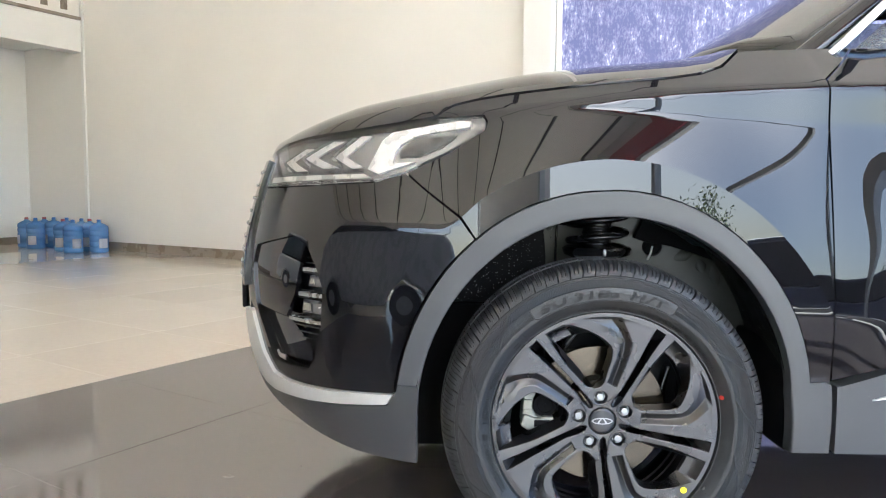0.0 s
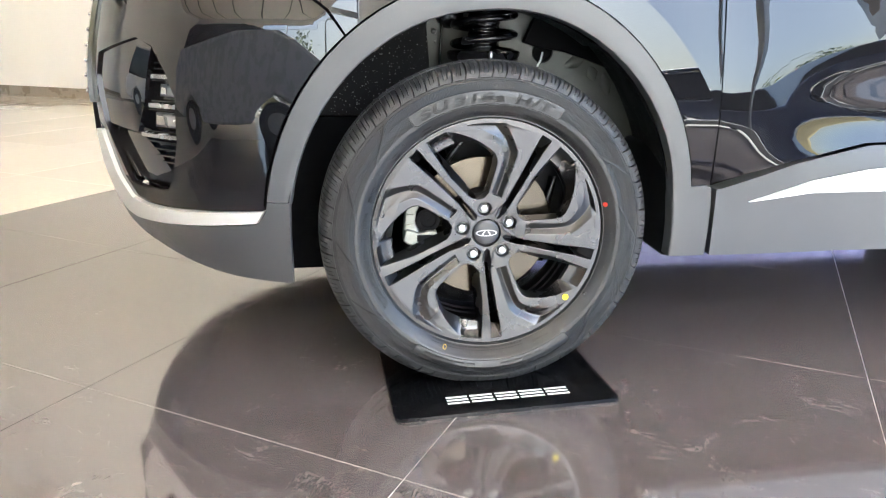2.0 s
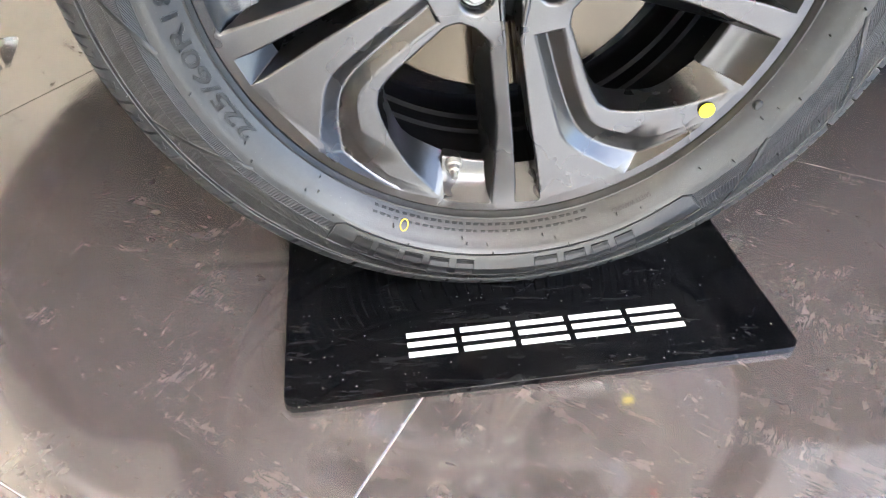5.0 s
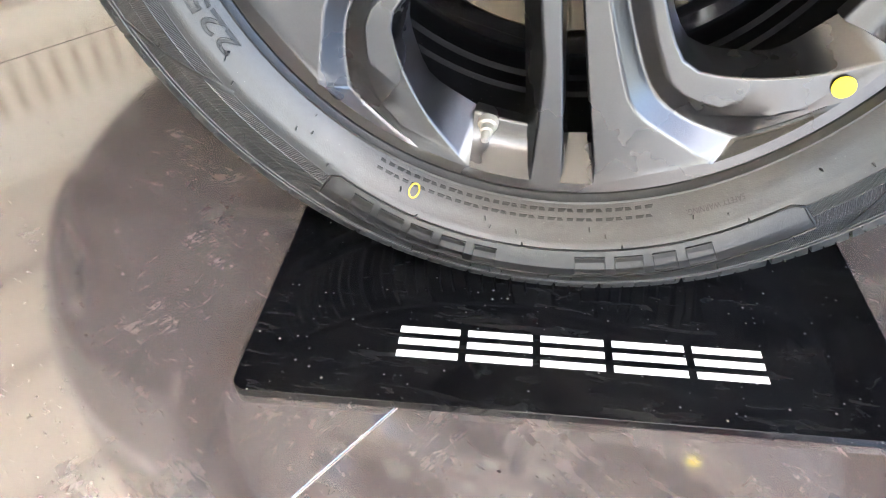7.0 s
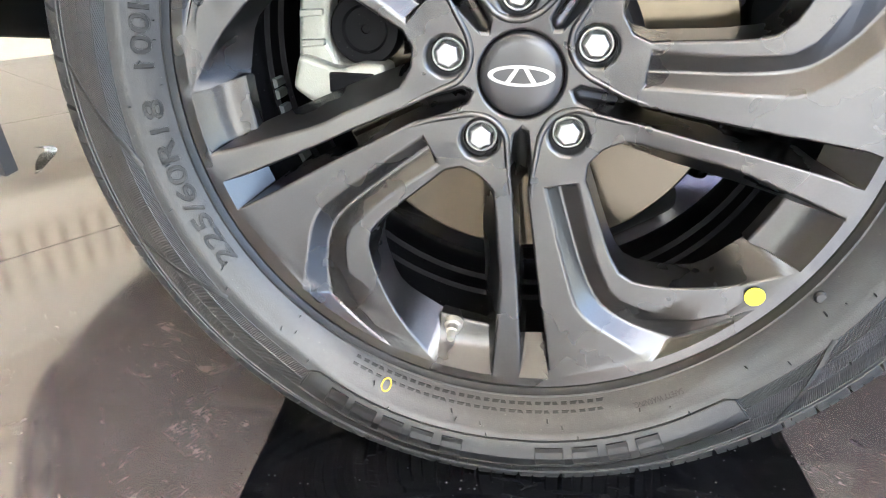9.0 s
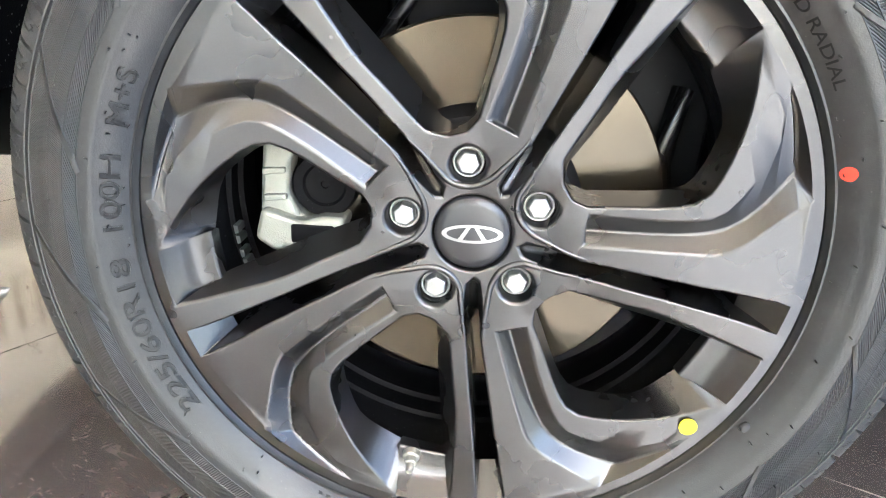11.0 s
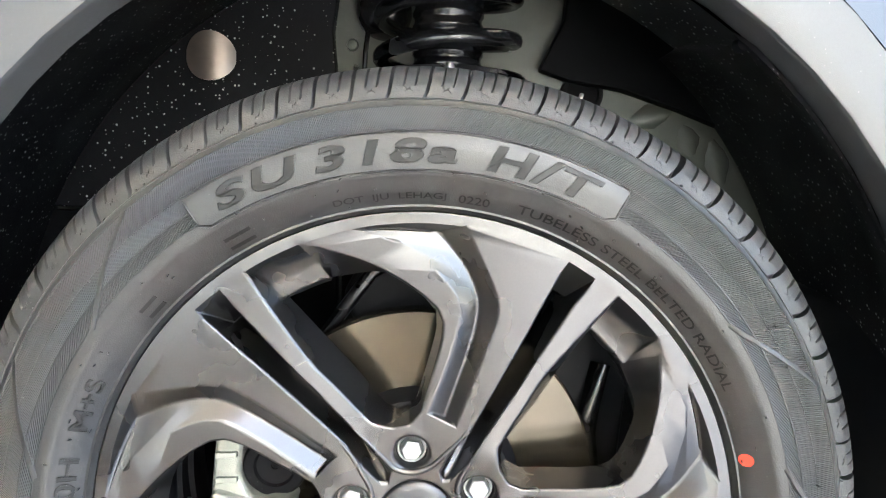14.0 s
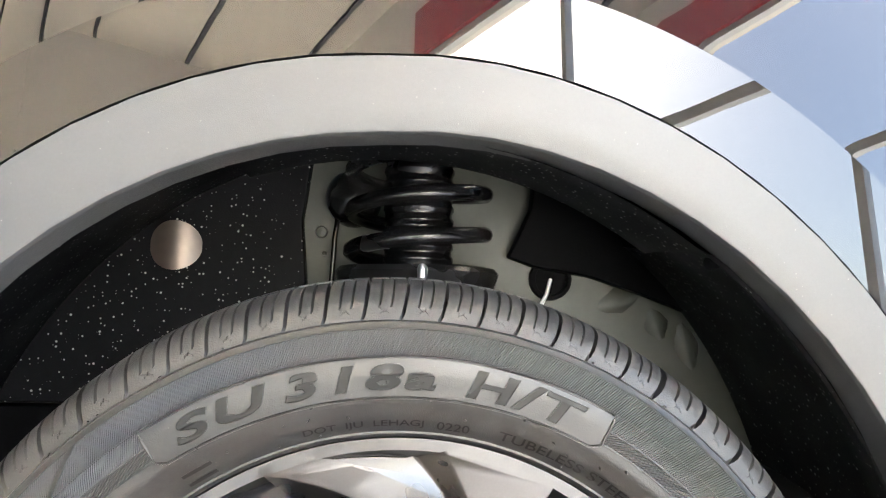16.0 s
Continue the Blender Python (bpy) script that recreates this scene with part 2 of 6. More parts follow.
# ---- building helpers ----
def mesh_of(bm, name, mats, smooth=None):
    me = bpy.data.meshes.new(name)
    bm.normal_update()
    bm.to_mesh(me)
    bm.free()
    for m in (mats if isinstance(mats, (list, tuple)) else [mats]):
        me.materials.append(m)
    if smooth is not None:
        me.polygons.foreach_set("use_smooth", [True] * len(me.polygons))
        me.set_sharp_from_angle(angle=radians(smooth))
    return me


def part(name, bm, mat, parent, label="", smooth=35, bevel=0.0, segments=2):
    ob = new(name, mesh_of(bm, name, mat, smooth))
    ob.parent = parent
    if parent is not None:
        ob.matrix_parent_inverse = parent.matrix_basis.inverted()
    if label:
        ob["label"] = label
    if bevel:
        md = ob.modifiers.new("edge", "BEVEL")
        md.width, md.segments, md.limit_method, md.angle_limit, md.harden_normals = bevel, segments, "ANGLE", radians(28), True
    return ob


def thing(name, label, category, at=(0, 0, 0), group="", kind=""):
    ob = new(name)
    ob.location = at
    ob.matrix_basis = Matrix.Translation(at)
    return tagged(ob, label, category, group, kind)


def box(bm, lo, hi, m=None):
    vs = [bm.verts.new((x, y, z)) for x in (lo[0], hi[0]) for y in (lo[1], hi[1]) for z in (lo[2], hi[2])]
    for q in ((0, 1, 3, 2), (4, 6, 7, 5), (0, 4, 5, 1), (2, 3, 7, 6), (0, 2, 6, 4), (1, 5, 7, 3)):
        bm.faces.new([vs[i] for i in q])
    if m is not None:
        bmesh.ops.transform(bm, matrix=m, verts=vs)
    return vs


def room_box(bm, u0, u1, v0, v1, z0, z1):
    vs = box(bm, (u0, v0, z0), (u1, v1, z1))
    for v in vs:
        v.co = room(*v.co)
    return vs


def lathe(bm, profile, n=64, axis="y", centre=(0, 0, 0), cap=False):
    """profile: (radius, height along the axis)"""
    rings = []
    for r, h in profile:
        ring = []
        for i in range(n):
            a = 2 * math.pi * i / n
            p = (r * math.cos(a), h, r * math.sin(a)) if axis == "y" else (r * math.cos(a), r * math.sin(a), h)
            ring.append(bm.verts.new(Vector(p) + Vector(centre)))
        rings.append(ring)
    for a, b in zip(rings, rings[1:]):
        for i in range(n):
            q = (a[i], a[(i + 1) % n], b[(i + 1) % n], b[i])
            bm.faces.new(q if axis == "y" else q)
    if cap:
        bm.faces.new(rings[0]), bm.faces.new(rings[-1])
    bmesh.ops.recalc_face_normals(bm, faces=bm.faces)
    return rings


def sweep(bm, points, radius, n=10, closed=False, ends=True, up=(0.12, 0.31, 0.94)):
    """a round bar along points"""
    pts = [Vector(p) for p in points]
    rings, up = [], Vector(up).normalized()
    for i, p in enumerate(pts):
        a, b = pts[i - 1] if i or closed else p, pts[(i + 1) % len(pts)] if i + 1 < len(pts) or closed else p
        d = (b - a).normalized()
        s = d.cross(up).normalized()
        w = s.cross(d)
        r = radius[i] if isinstance(radius, (list, tuple)) else radius
        rings.append([bm.verts.new(p + r * (math.cos(2 * math.pi * k / n) * s + math.sin(2 * math.pi * k / n) * w)) for k in range(n)])
    pairs = list(zip(rings, rings[1:])) + ([(rings[-1], rings[0])] if closed else [])
    for a, b in pairs:
        for k in range(n):
            bm.faces.new((a[k], a[(k + 1) % n], b[(k + 1) % n], b[k]))
    if ends and not closed:
        bm.faces.new(rings[0]), bm.faces.new(rings[-1])
    bmesh.ops.recalc_face_normals(bm, faces=bm.faces)


def slab(bm, outline, put, depth):
    """a flat outline (a, b) laid by put(a, b, d) and given depth"""
    top = [bm.verts.new(put(a, b, 0.0)) for a, b in outline]
    low = [bm.verts.new(put(a, b, depth)) for a, b in outline]
    bm.faces.new(top), bm.faces.new(low[::-1])
    for i in range(len(top)):
        j = (i + 1) % len(top)
        bm.faces.new((top[i], low[i], low[j], top[j]))
    bmesh.ops.recalc_face_normals(bm, faces=bm.faces)


# ---- the car's side as one smooth surface ----
PLAN = ((-.985, .86), (-.978, .70), (-.95, .53), (-.895, .37), (-.80, .215), (-.68, .095), (-.52, .008), (-.32, -.034), (-.1, -.046), (.2, -.044), (.5, -.034), (.9, -.036), (1.5, -.045), (2.2, -.047), (2.7, -.05), (3.05, -.03), (3.35, .06), (3.5, .3), (3.55, .86))
def smooth_curve(points, n=24):
    p = np.array(points, float)
    e = np.vstack([2 * p[0] - p[1], p, 2 * p[-1] - p[-2]])
    out = []
    for i in range(1, len(e) - 2):
        for t in np.linspace(0, 1, n, endpoint=False):
            a, b, c, d = e[i - 1:i + 3]
            out.append(.5 * (2 * b + (c - a) * t + (2 * a - 5 * b + 4 * c - d) * t * t + (3 * b - a - 3 * c + d) * t ** 3))
    out.append(p[-1])
    return np.array(out)
PL = smooth_curve(PLAN)
PS_ = np.r_[0, np.cumsum(np.linalg.norm(np.diff(PL, axis=0), axis=1))]
ZT = (.10, .18, .25, .33, .42, .50, .58, .66, .74, .82, .90, .96, 1.01, 1.035, 1.07, 1.12, 1.2)
IT = (.16, .10, .055, .027, .011, .004, .0, -.002, .0, .006, .014, .023, .032, .042, .070, .13, .24)
def sstep(a, b, t):
    t = min(max((t - a) / (b - a), 0), 1)
    return t * t * (3 - 2 * t)
_zz = np.linspace(.1, 1.2, 221)
_ii = np.interp(_zz, ZT, IT)
for _k in range(3):
    _ii = np.convolve(np.pad(_ii, 3, "edge"), np.ones(7) / 7, "valid")
def at_x(x):
    """arc length along the plan at which the side lies at x"""
    k = int(np.argmax(PL[:, 0] > x))
    a, b = PL[k - 1, 0], PL[k, 0]
    return PS_[k - 1] + (x - a) / (b - a) * (PS_[k] - PS_[k - 1])
def ease(t, w):
    """max(0, t), rounded over the width w"""
    return 0.0 if t < -w / 2 else (t if t > w / 2 else (t + w / 2) ** 2 / (2 * w))
def eased(points, values):
    q = np.interp(_xx, points, values)
    for _ in range(3):
        q = np.convolve(np.pad(q, 8, "edge"), np.ones(17) / 17, "valid")
    return q
_xx, BAND = np.linspace(-1, 4, 1001), .07
_lean = eased((-.1, .1, .2, .3, .37, .44, .5), (.33, .305, .26, .20, .145, .10, .10))
_low = eased((-.26, -.1, .03, .16, .3, .44), (1.021, 1.036, 1.034, 1.020, 1.013, 1.005))
_high = eased((-.26, -.1, .03, .16, .3, .44), (1.027, 1.050, 1.064, 1.076, 1.084, 1.09))
def crease_z(x):
    """height of the crease over the front arch, and how sharp it is"""
    k = sstep(-.40, -.27, x)
    return .785 * (1 - k) + (.352 + math.sqrt(max(.575 ** 2 - (1.1 * x) ** 2, .06))) * k, k
def rake(x, z):
    """how far the flank leans in at height z: upright band, crease over the arch, leaning wing, shoulder, top"""
    crease, k = crease_z(x)
    lean, low, high = (np.interp(x, _xx, q) for q in (_lean, _low, _high))
    return BAND * ease(z - .62, .1) + (lean - BAND) * ease(z - crease, .002 + .028 * (1 - k)) + (-.03 - lean) * ease(z - low, .016) + 1.13 * ease(z - high, .024)
def skin(s, z, out=0.0):
    """point on the body's side at arc length s from the nose and height z, 'out' metres proud of it"""
    x, y = np.interp(s, PS_, PL[:, 0]), np.interp(s, PS_, PL[:, 1])
    x2, y2 = np.interp(s + .02, PS_, PL[:, 0]), np.interp(s + .02, PS_, PL[:, 1])
    x1, y1 = np.interp(s - .02, PS_, PL[:, 0]), np.interp(s - .02, PS_, PL[:, 1])
    tx, ty = x2 - x1, y2 - y1
    ln = math.hypot(tx, ty)
    nx, ny = ty / ln, -tx / ln
    front = 1 - sstep(.55, 1.35, s)
    nose = -np.interp(z, _zz, _ii) - front * .055 * max(0, z - .62) ** 1.5 / .2
    w = sstep(.72, 1.12, s)
    flank = -.35 * np.interp(min(z, .62), _zz, _ii) - rake(x, z) if w > 0 else 0
    d = nose * (1 - w) + flank * w
    d -= front * .10 * max(0, .45 - z)
    for wx in (0, 2.67):
        r = math.hypot((x - wx) * 1.1, z - .352)
        d += .022 * (1 - sstep(.575, 1.0, r)) if abs(x - wx) < 1 else 0
    door = sstep(.5, .95, x) * (1 - sstep(1.9, 2.2, x))
    d -= door * .035 * math.exp(-((z - .60) / .085) ** 2)
    d += out
    return np.array((x + nx * d, y + ny * d, z))


# ---- the room ----
def structure(name, bm, mat, label, category, bevel=0.0):
    ob = part(name, bm, mat, None, "", 30, bevel)
    return tagged(ob, label, category, kind="structure")


bm = bmesh.new()
room_box(bm, -14, RIGHT_U + .3, BACK_V - .3, WALL_V + .3, -.30, -.0016)
floor = structure("floor", bm, GROUT, "pale grout bed under polished floor tiles", "floor")
bm = bmesh.new()
room_box(bm, RECESS_U, RIGHT_U + .2, WALL_V, WALL_V + .24, 0, CEIL)
structure("wall_north", bm, WALL, "tall smooth cream-painted showroom wall", "wall")
bm = bmesh.new()
room_box(bm, RECESS_U - .24, RECESS_U, 0, WALL_V + .24, 0, CEIL)
structure("wall_recess", bm, WHITE, "white back wall of the recess under the gallery", "wall")
bm = bmesh.new()
room_box(bm, RECESS_U, CORNER_U, -.24, 0, 0, CEIL)
room_box(bm, CORNER_U - .24, CORNER_U, BACK_V, -.24, 0, CEIL)
structure("wall_west", bm, WALL, "plain cream side wall of the showroom", "wall")
bm = bmesh.new()
room_box(bm, CORNER_U - .02, CORNER_U + .05, WALL_V - .03, WALL_V, .1, CEIL)
structure("trim", bm, WHITE, "narrow white vertical corner trim on the wall", "trim")
bm = bmesh.new()
room_box(bm, CORNER_U - .25, CORNER_U, 0, WALL_V, 3.10, 3.58)
room_box(bm, RECESS_U, CORNER_U - .25, 0, WALL_V, 3.30, 3.58)
structure("gallery_floor", bm, WHITE, "white edge beam and slab of the upper gallery", "gallery")
bm = bmesh.new()
room_box(bm, CORNER_U, CORNER_U + .03, 0, WALL_V - .03, 3.585, 3.63)
structure("gallery_trim", bm, SKIRT, "thin brown strip along the gallery's edge", "trim")
bm = bmesh.new()
room_box(bm, CORNER_U + .05, RIGHT_U, WALL_V - .015, WALL_V, 0, .13)
room_box(bm, RECESS_U, CORNER_U - .02, WALL_V - .015, WALL_V, 0, .13)
room_box(bm, RECESS_U, RECESS_U + .015, .0, WALL_V - .015, 0, .13)
structure("baseboard", bm, SKIRT, "low grey-brown tiled skirting along the walls", "baseboard", .003)
bm = bmesh.new()
room_box(bm, -2.50, -2.20, WALL_V - .16, WALL_V, 0, CEIL)
structure("pilaster", bm, WHITE, "white-painted pilaster beside the winter light box", "pilaster", .006)
bm = bmesh.new()
room_box(bm, -14, RIGHT_U + .3, BACK_V - .3, WALL_V + .3, CEIL, CEIL + .25)
structure("ceiling", bm, CEILING, "high beige boarded showroom ceiling", "ceiling")

# gallery rail: a board with upright slats
rail = thing("gallery_railing", "beige slatted railing along the upper gallery edge", "railing", room(CORNER_U + .01, 2.4, 3.63), kind="structure")
for z0, z1 in ((3.63, 3.70), (4.50, 4.58)):
    bm = bmesh.new()
    room_box(bm, CORNER_U - .06, CORNER_U, 0, WALL_V - .04, z0, z1)
    part("rail", bm, WALL, rail, bevel=.004)
bm = bmesh.new()
room_box(bm, -.018, .018, -.05, .05, 3.70, 4.50)
slat_mesh = mesh_of(bm, "slat", SKIRT, 30)
bm = bmesh.new()
room_box(bm, -.012, .012, -.095, .095, 3.70, 4.50)
slat_mesh2 = mesh_of(bm, "panel", WALL, 30)
for i in range(16):
    for me, dv in ((slat_mesh2, .15), (slat_mesh, 0)):
        ob = new(me.name, me)
        ob.parent, ob.matrix_parent_inverse = rail, rail.matrix_basis.inverted()
        ob.location = room(CORNER_U - .03, .10 + i * .30 + dv * 1.0, 0)

# winter forest light box on the wall beside the pilaster
POSTER = bpy.data.materials.new("winter_forest_print")
POSTER.use_nodes = True
nt = POSTER.node_tree
pb = nt.nodes["Principled BSDF"]
tc = nt.nodes.new("ShaderNodeTexCoord")
n1, n2, n3 = (nt.nodes.new("ShaderNodeTexNoise") for _ in range(3))
mp = nt.nodes.new("ShaderNodeMapping")
mp.inputs["Scale"].default_value = (1, 1, .45)
nt.links.new(tc.outputs["Object"], mp.inputs[0])
for n, s, d in ((n1, 15, 9), (n2, 1.6, 3), (n3, 60, 8)):
    n.inputs["Scale"].default_value, n.inputs["Detail"].default_value, n.inputs["Roughness"].default_value = s, d, .72
    nt.links.new(mp.outputs[0], n.inputs["Vector"])
ad = nt.nodes.new("ShaderNodeMath")
ad.operation = "MULTIPLY_ADD"
ad.inputs[1].default_value = .62
nt.links.new(n3.outputs[0], ad.inputs[0])
nt.links.new(n1.outputs[0], ad.inputs[2])
ad2 = nt.nodes.new("ShaderNodeMath")
ad2.operation = "MULTIPLY_ADD"
ad2.inputs[1].default_value = .5
nt.links.new(n2.outputs[0], ad2.inputs[0])
nt.links.new(ad.outputs[0], ad2.inputs[2])
rp = nt.nodes.new("ShaderNodeValToRGB")
rp.color_ramp.elements[0].position, rp.color_ramp.elements[1].position = .80, 1.16
rp.color_ramp.elements[0].color, rp.color_ramp.elements[1].color = (.17, .18, .36, 1), (.70, .71, .82, 1)
e = rp.color_ramp.elements.new(.97)
e.color = (.34, .35, .56, 1)
mr = nt.nodes.new("ShaderNodeMapRange")
mr.inputs[2].default_value = 1.25
nt.links.new(ad2.outputs[0], mr.inputs[0])
nt.links.new(mr.outputs[0], rp.inputs[0])
nt.links.new(rp.outputs[0], pb.inputs["Base Color"])
nt.links.new(rp.outputs[0], pb.inputs["Emission Color"])
pb.inputs["Emission Strength"].default_value, pb.inputs["Roughness"].default_value = 0.035, .25
box_ob = thing("light_box", "tall backlit print of a snowy blue forest", "light box", room(1.4, WALL_V - .05, 2.2))
bm = bmesh.new()
room_box(bm, -2.14, 4.2, WALL_V - .055, WALL_V - .045, .22, 4.6)
part("print", bm, POSTER, box_ob)
for lo, hi in (((-2.19, .16), (-2.14, 4.66)), ((4.2, .16), (4.25, 4.66)), ((-2.14, .16), (4.2, .22)), ((-2.14, 4.6), (4.2, 4.66))):
    bm = bmesh.new()
    room_box(bm, lo[0], hi[0], WALL_V - .075, WALL_V, lo[1], hi[1])
    part("frame", bm, WHITE, box_ob, bevel=.003)

# glazed side, and an added glazed row behind the camera
def glazed(name, along, lo, hi, at, zs, step, bar=DARKSTEEL):
    """a row of bays: dark mullions and transoms; along 'u' or 'v'"""
    def put(bm, a0, a1, d0, d1, z0, z1):
        room_box(bm, *((a0, a1, at + d0, at + d1) if along == "u" else (at + d0, at + d1, a0, a1)), z0, z1)
    w = thing(name, "tall glazed bays with pale aluminium mullions, the south row added", "window", room(*(((lo + hi) / 2, at) if along == "u" else (at, (lo + hi) / 2))), kind="structure")
    n = round((hi - lo) / step)
    for i in range(n + 1):
        a = lo + (hi - lo) * i / n
        bm = bmesh.new()
        put(bm, a - .03, a + .03, -.06, .06, zs[0], zs[-1])
        part("mullion", bm, ALU, w, bevel=.004)
    for z in zs:
        bm = bmesh.new()
        put(bm, lo, hi, -.05, .05, z - .05, z + .05)
        part("transom", bm, bar, w, bevel=.004)


GLAZE_V = -6.65
glazed("window_1", "v", GLAZE_V, 4.4, RIGHT_U, (.12, 2.9, GLASS_Z), 2.7, ALU)
# unseen south glazing, added wide so that sun bounces up to the ceiling
glazed("window_2", "u", SOUTH_U, RIGHT_U - .05, BACK_V - .1, (.12, 2.9, SOUTH_Z), 1.9, ALU)
bm = bmesh.new()
room_box(bm, CORNER_U - .24, SOUTH_U - .06, BACK_V - .24, BACK_V, 0, CEIL)
room_box(bm, SOUTH_U - .06, RIGHT_U + .24, BACK_V - .24, BACK_V - .08, SOUTH_Z + .05, CEIL)
room_box(bm, RIGHT_U, RIGHT_U + .24, BACK_V, GLAZE_V - .06, 0, GLASS_Z + .05)
room_box(bm, RIGHT_U + .08, RIGHT_U + .24, BACK_V, 4.46, GLASS_Z + .05, CEIL)
room_box(bm, RIGHT_U, RIGHT_U + .24, 4.46, WALL_V, 0, CEIL)
structure("wall_south", bm, WALL, "cream wall round the glazed shop front", "wall")
bm = bmesh.new()
room_box(bm, RIGHT_U - .10, RIGHT_U + .07, GLAZE_V - .05, 4.4, GLASS_Z + .05, GLASS_Z + .75)
structure("red_fascia", bm, RED, "red fascia band above the glazed front", "fascia", .004)
for i in range(8):
    bm = bmesh.new()
    room_box(bm, CORNER_U + .7 + i * 1.95, CORNER_U + .78 + i * 1.95, BACK_V, WALL_V, CEIL - .05, CEIL)
    structure("ceiling_joint", bm, DARKSTEEL, "dark steel purlin under the ceiling", "beam")

# outside: ground to the horizon
OUT = material("pale_forecourt", (0.62, 0.57, 0.50), .8, vary=.12, scale=.3, grain=6, bump=.2)
bm = bmesh.new()
vs = [bm.verts.new((1500 * math.cos(a), 1500 * math.sin(a), -.32)) for a in [2 * math.pi * i / 48 for i in range(48)]]
bm.faces.new(vs)
tagged(part("ground", bm, OUT, None), "pale dusty forecourt ground reaching the horizon", "ground", kind="structure")
# ---- the car ----
CAR_MID = 0.86
car = thing("car", "gloss black compact suv with grey plastic cladding", "car", (1.3, CAR_MID, 0.0))


def panel(name, loops, mat, parent, label="", out=0.0, step=.03, thick=.012, lip=True, creased=False):
    """a body panel: an outline on the car's side (arc length, height), with holes, a returned edge and smooth normals"""
    bm = bmesh.new()
    for group in ([[loop] for loop in loops] if creased else [loops]):
        edges = []
        for loop in group:
            vs = [bm.verts.new((a, b, 0)) for a, b in loop]
            edges += [bm.edges.new((vs[i], vs[(i + 1) % len(vs)])) for i in range(len(vs))]
        bmesh.ops.triangle_fill(bm, use_beauty=True, edges=edges)
    side_of = {}
    lo = [min(v.co[k] for v in bm.verts) for k in (0, 1)]
    hi = [max(v.co[k] for v in bm.verts) for k in (0, 1)]
    for k in (0, 1):
        g = lo[k] + step
        while g < hi[k]:
            no = (1, 0, 0) if k == 0 else (0, 1, 0)
            bmesh.ops.bisect_plane(bm, geom=bm.verts[:] + bm.edges[:] + bm.faces[:], dist=1e-6, plane_co=(g, g, 0), plane_no=no)
            g += step
    bm.verts.ensure_lookup_table()
    bm.verts.index_update()
    n = len(bm.verts)
    pos, nor = [], []
    for v in bm.verts:
        s, z = v.co.x, v.co.y
        a = skin(s, z, out)
        line = crease_z(a[0])[0] if creased else 9
        on_line = abs(z - line) < .0012
        if on_line:
            side_of[v.index] = 1 if sum(f.calc_center_median().y - crease_z(np.interp(f.calc_center_median().x, PS_, PL[:, 0]))[0] for f in v.link_faces) > 0 else -1
            z += .007 * side_of[v.index]
        elif abs(z - line) < .007:
            z = line + math.copysign(.007, z - line)
        ds, dz = skin(s + .002, z, out) - skin(s - .002, z, out), skin(s, z + .002, out) - skin(s, z - .002, out)
        c = np.cross(ds, dz)
        pos.append(a), nor.append(c / np.linalg.norm(c))
    faces = [[v.index for v in f.verts] for f in bm.faces]
    rim = [(e.verts[0].index, e.verts[1].index, np.mean([pos[v.index] for v in e.link_faces[0].verts], axis=0)) for e in bm.edges if len(e.link_faces) == 1 and not (e.verts[0].index in side_of and e.verts[1].index in side_of)]
    bm.free()
    for i, f in enumerate(faces):
        a, b, c = (Vector(pos[j]) for j in f[:3])
        if (b - a).cross(c - a).dot(Vector(nor[f[0]])) < 0:
            faces[i] = f[::-1]
    if lip:
        for a, b, mid in rim:
            k = len(pos)
            for j in (a, b):
                pos.append(pos[j]), nor.append(nor[j])
            for j in (b, a):
                pos.append(pos[j] - nor[j] * thick), nor.append(nor[j])
            na = np.cross(pos[b] - pos[a], nor[a])
            na = na / (np.linalg.norm(na) + 1e-9)
            turned = np.dot(na, pos[a] - mid) < 0
            na = -na if turned else na
            for j in range(k, k + 4):
                nor[j] = na
            faces.append([k, k + 1, k + 2, k + 3] if turned else [k + 3, k + 2, k + 1, k])
    me = bpy.data.meshes.new(name)
    me.from_pydata([tuple(p) for p in pos], [], faces)
    me.materials.append(mat)
    me.polygons.foreach_set("use_smooth", [True] * len(me.polygons))
    me.normals_split_custom_set_from_vertices([tuple(q) for q in nor])
    ob = new(name, me)
    ob.parent, ob.matrix_parent_inverse = parent, parent.matrix_basis.inverted()
    if label:
        ob["label"] = label
    return ob


def oval(c, a, b, t0, t1, n):
    """points of an arch (x, z) by degrees, fuller towards the rear"""
    out = []
    for i in range(n + 1):
        t = t0 + (t1 - t0) * i / n
        full = .016 * math.sin(radians(min(max(t - 8, 0) / 82, 1) * 180)) ** .8 if t < 90 else 0
        out.append((c[0] + (a + full) * math.cos(radians(t)), c[1] + (b + full * .7) * math.sin(radians(t))))
    return out


def side(points):
    return [(at_x(x), z) for x, z in points]


ARCH_C, ARCH_A, ARCH_B, OPEN_A, OPEN_B = (-.014, .352), .447, .508, .402, .453
arch_outer = oval(ARCH_C, ARCH_A, ARCH_B, 8, 172, 48)       # from the rear, over the top, to the front
lamp_low = [(.50, .870), (.60, .868), (.853, .872), (1.037, .879), (1.114, .899)]
lamp_rear = [(1.143, .913), (1.208, .943), (1.292, .994), (1.296, 1.012), (1.288, 1.025)]
lamp_top = [(1.17, 1.023), (1.074, 1.010), (.914, .994), (.74, .988), (.587, .980), (.50, .962)]
seam = [(1.114, .899), (1.185, .845), (1.243, .803)]
hood_edge = [(1.17, 1.023), (1.19, 1.040), (1.213, 1.054), (1.26, 1.064), (1.345, 1.075), (1.538, 1.094), (1.70, 1.108), (1.77, 1.119), (1.83, 1.140), (1.887, 1.186)]
GAP = .0022


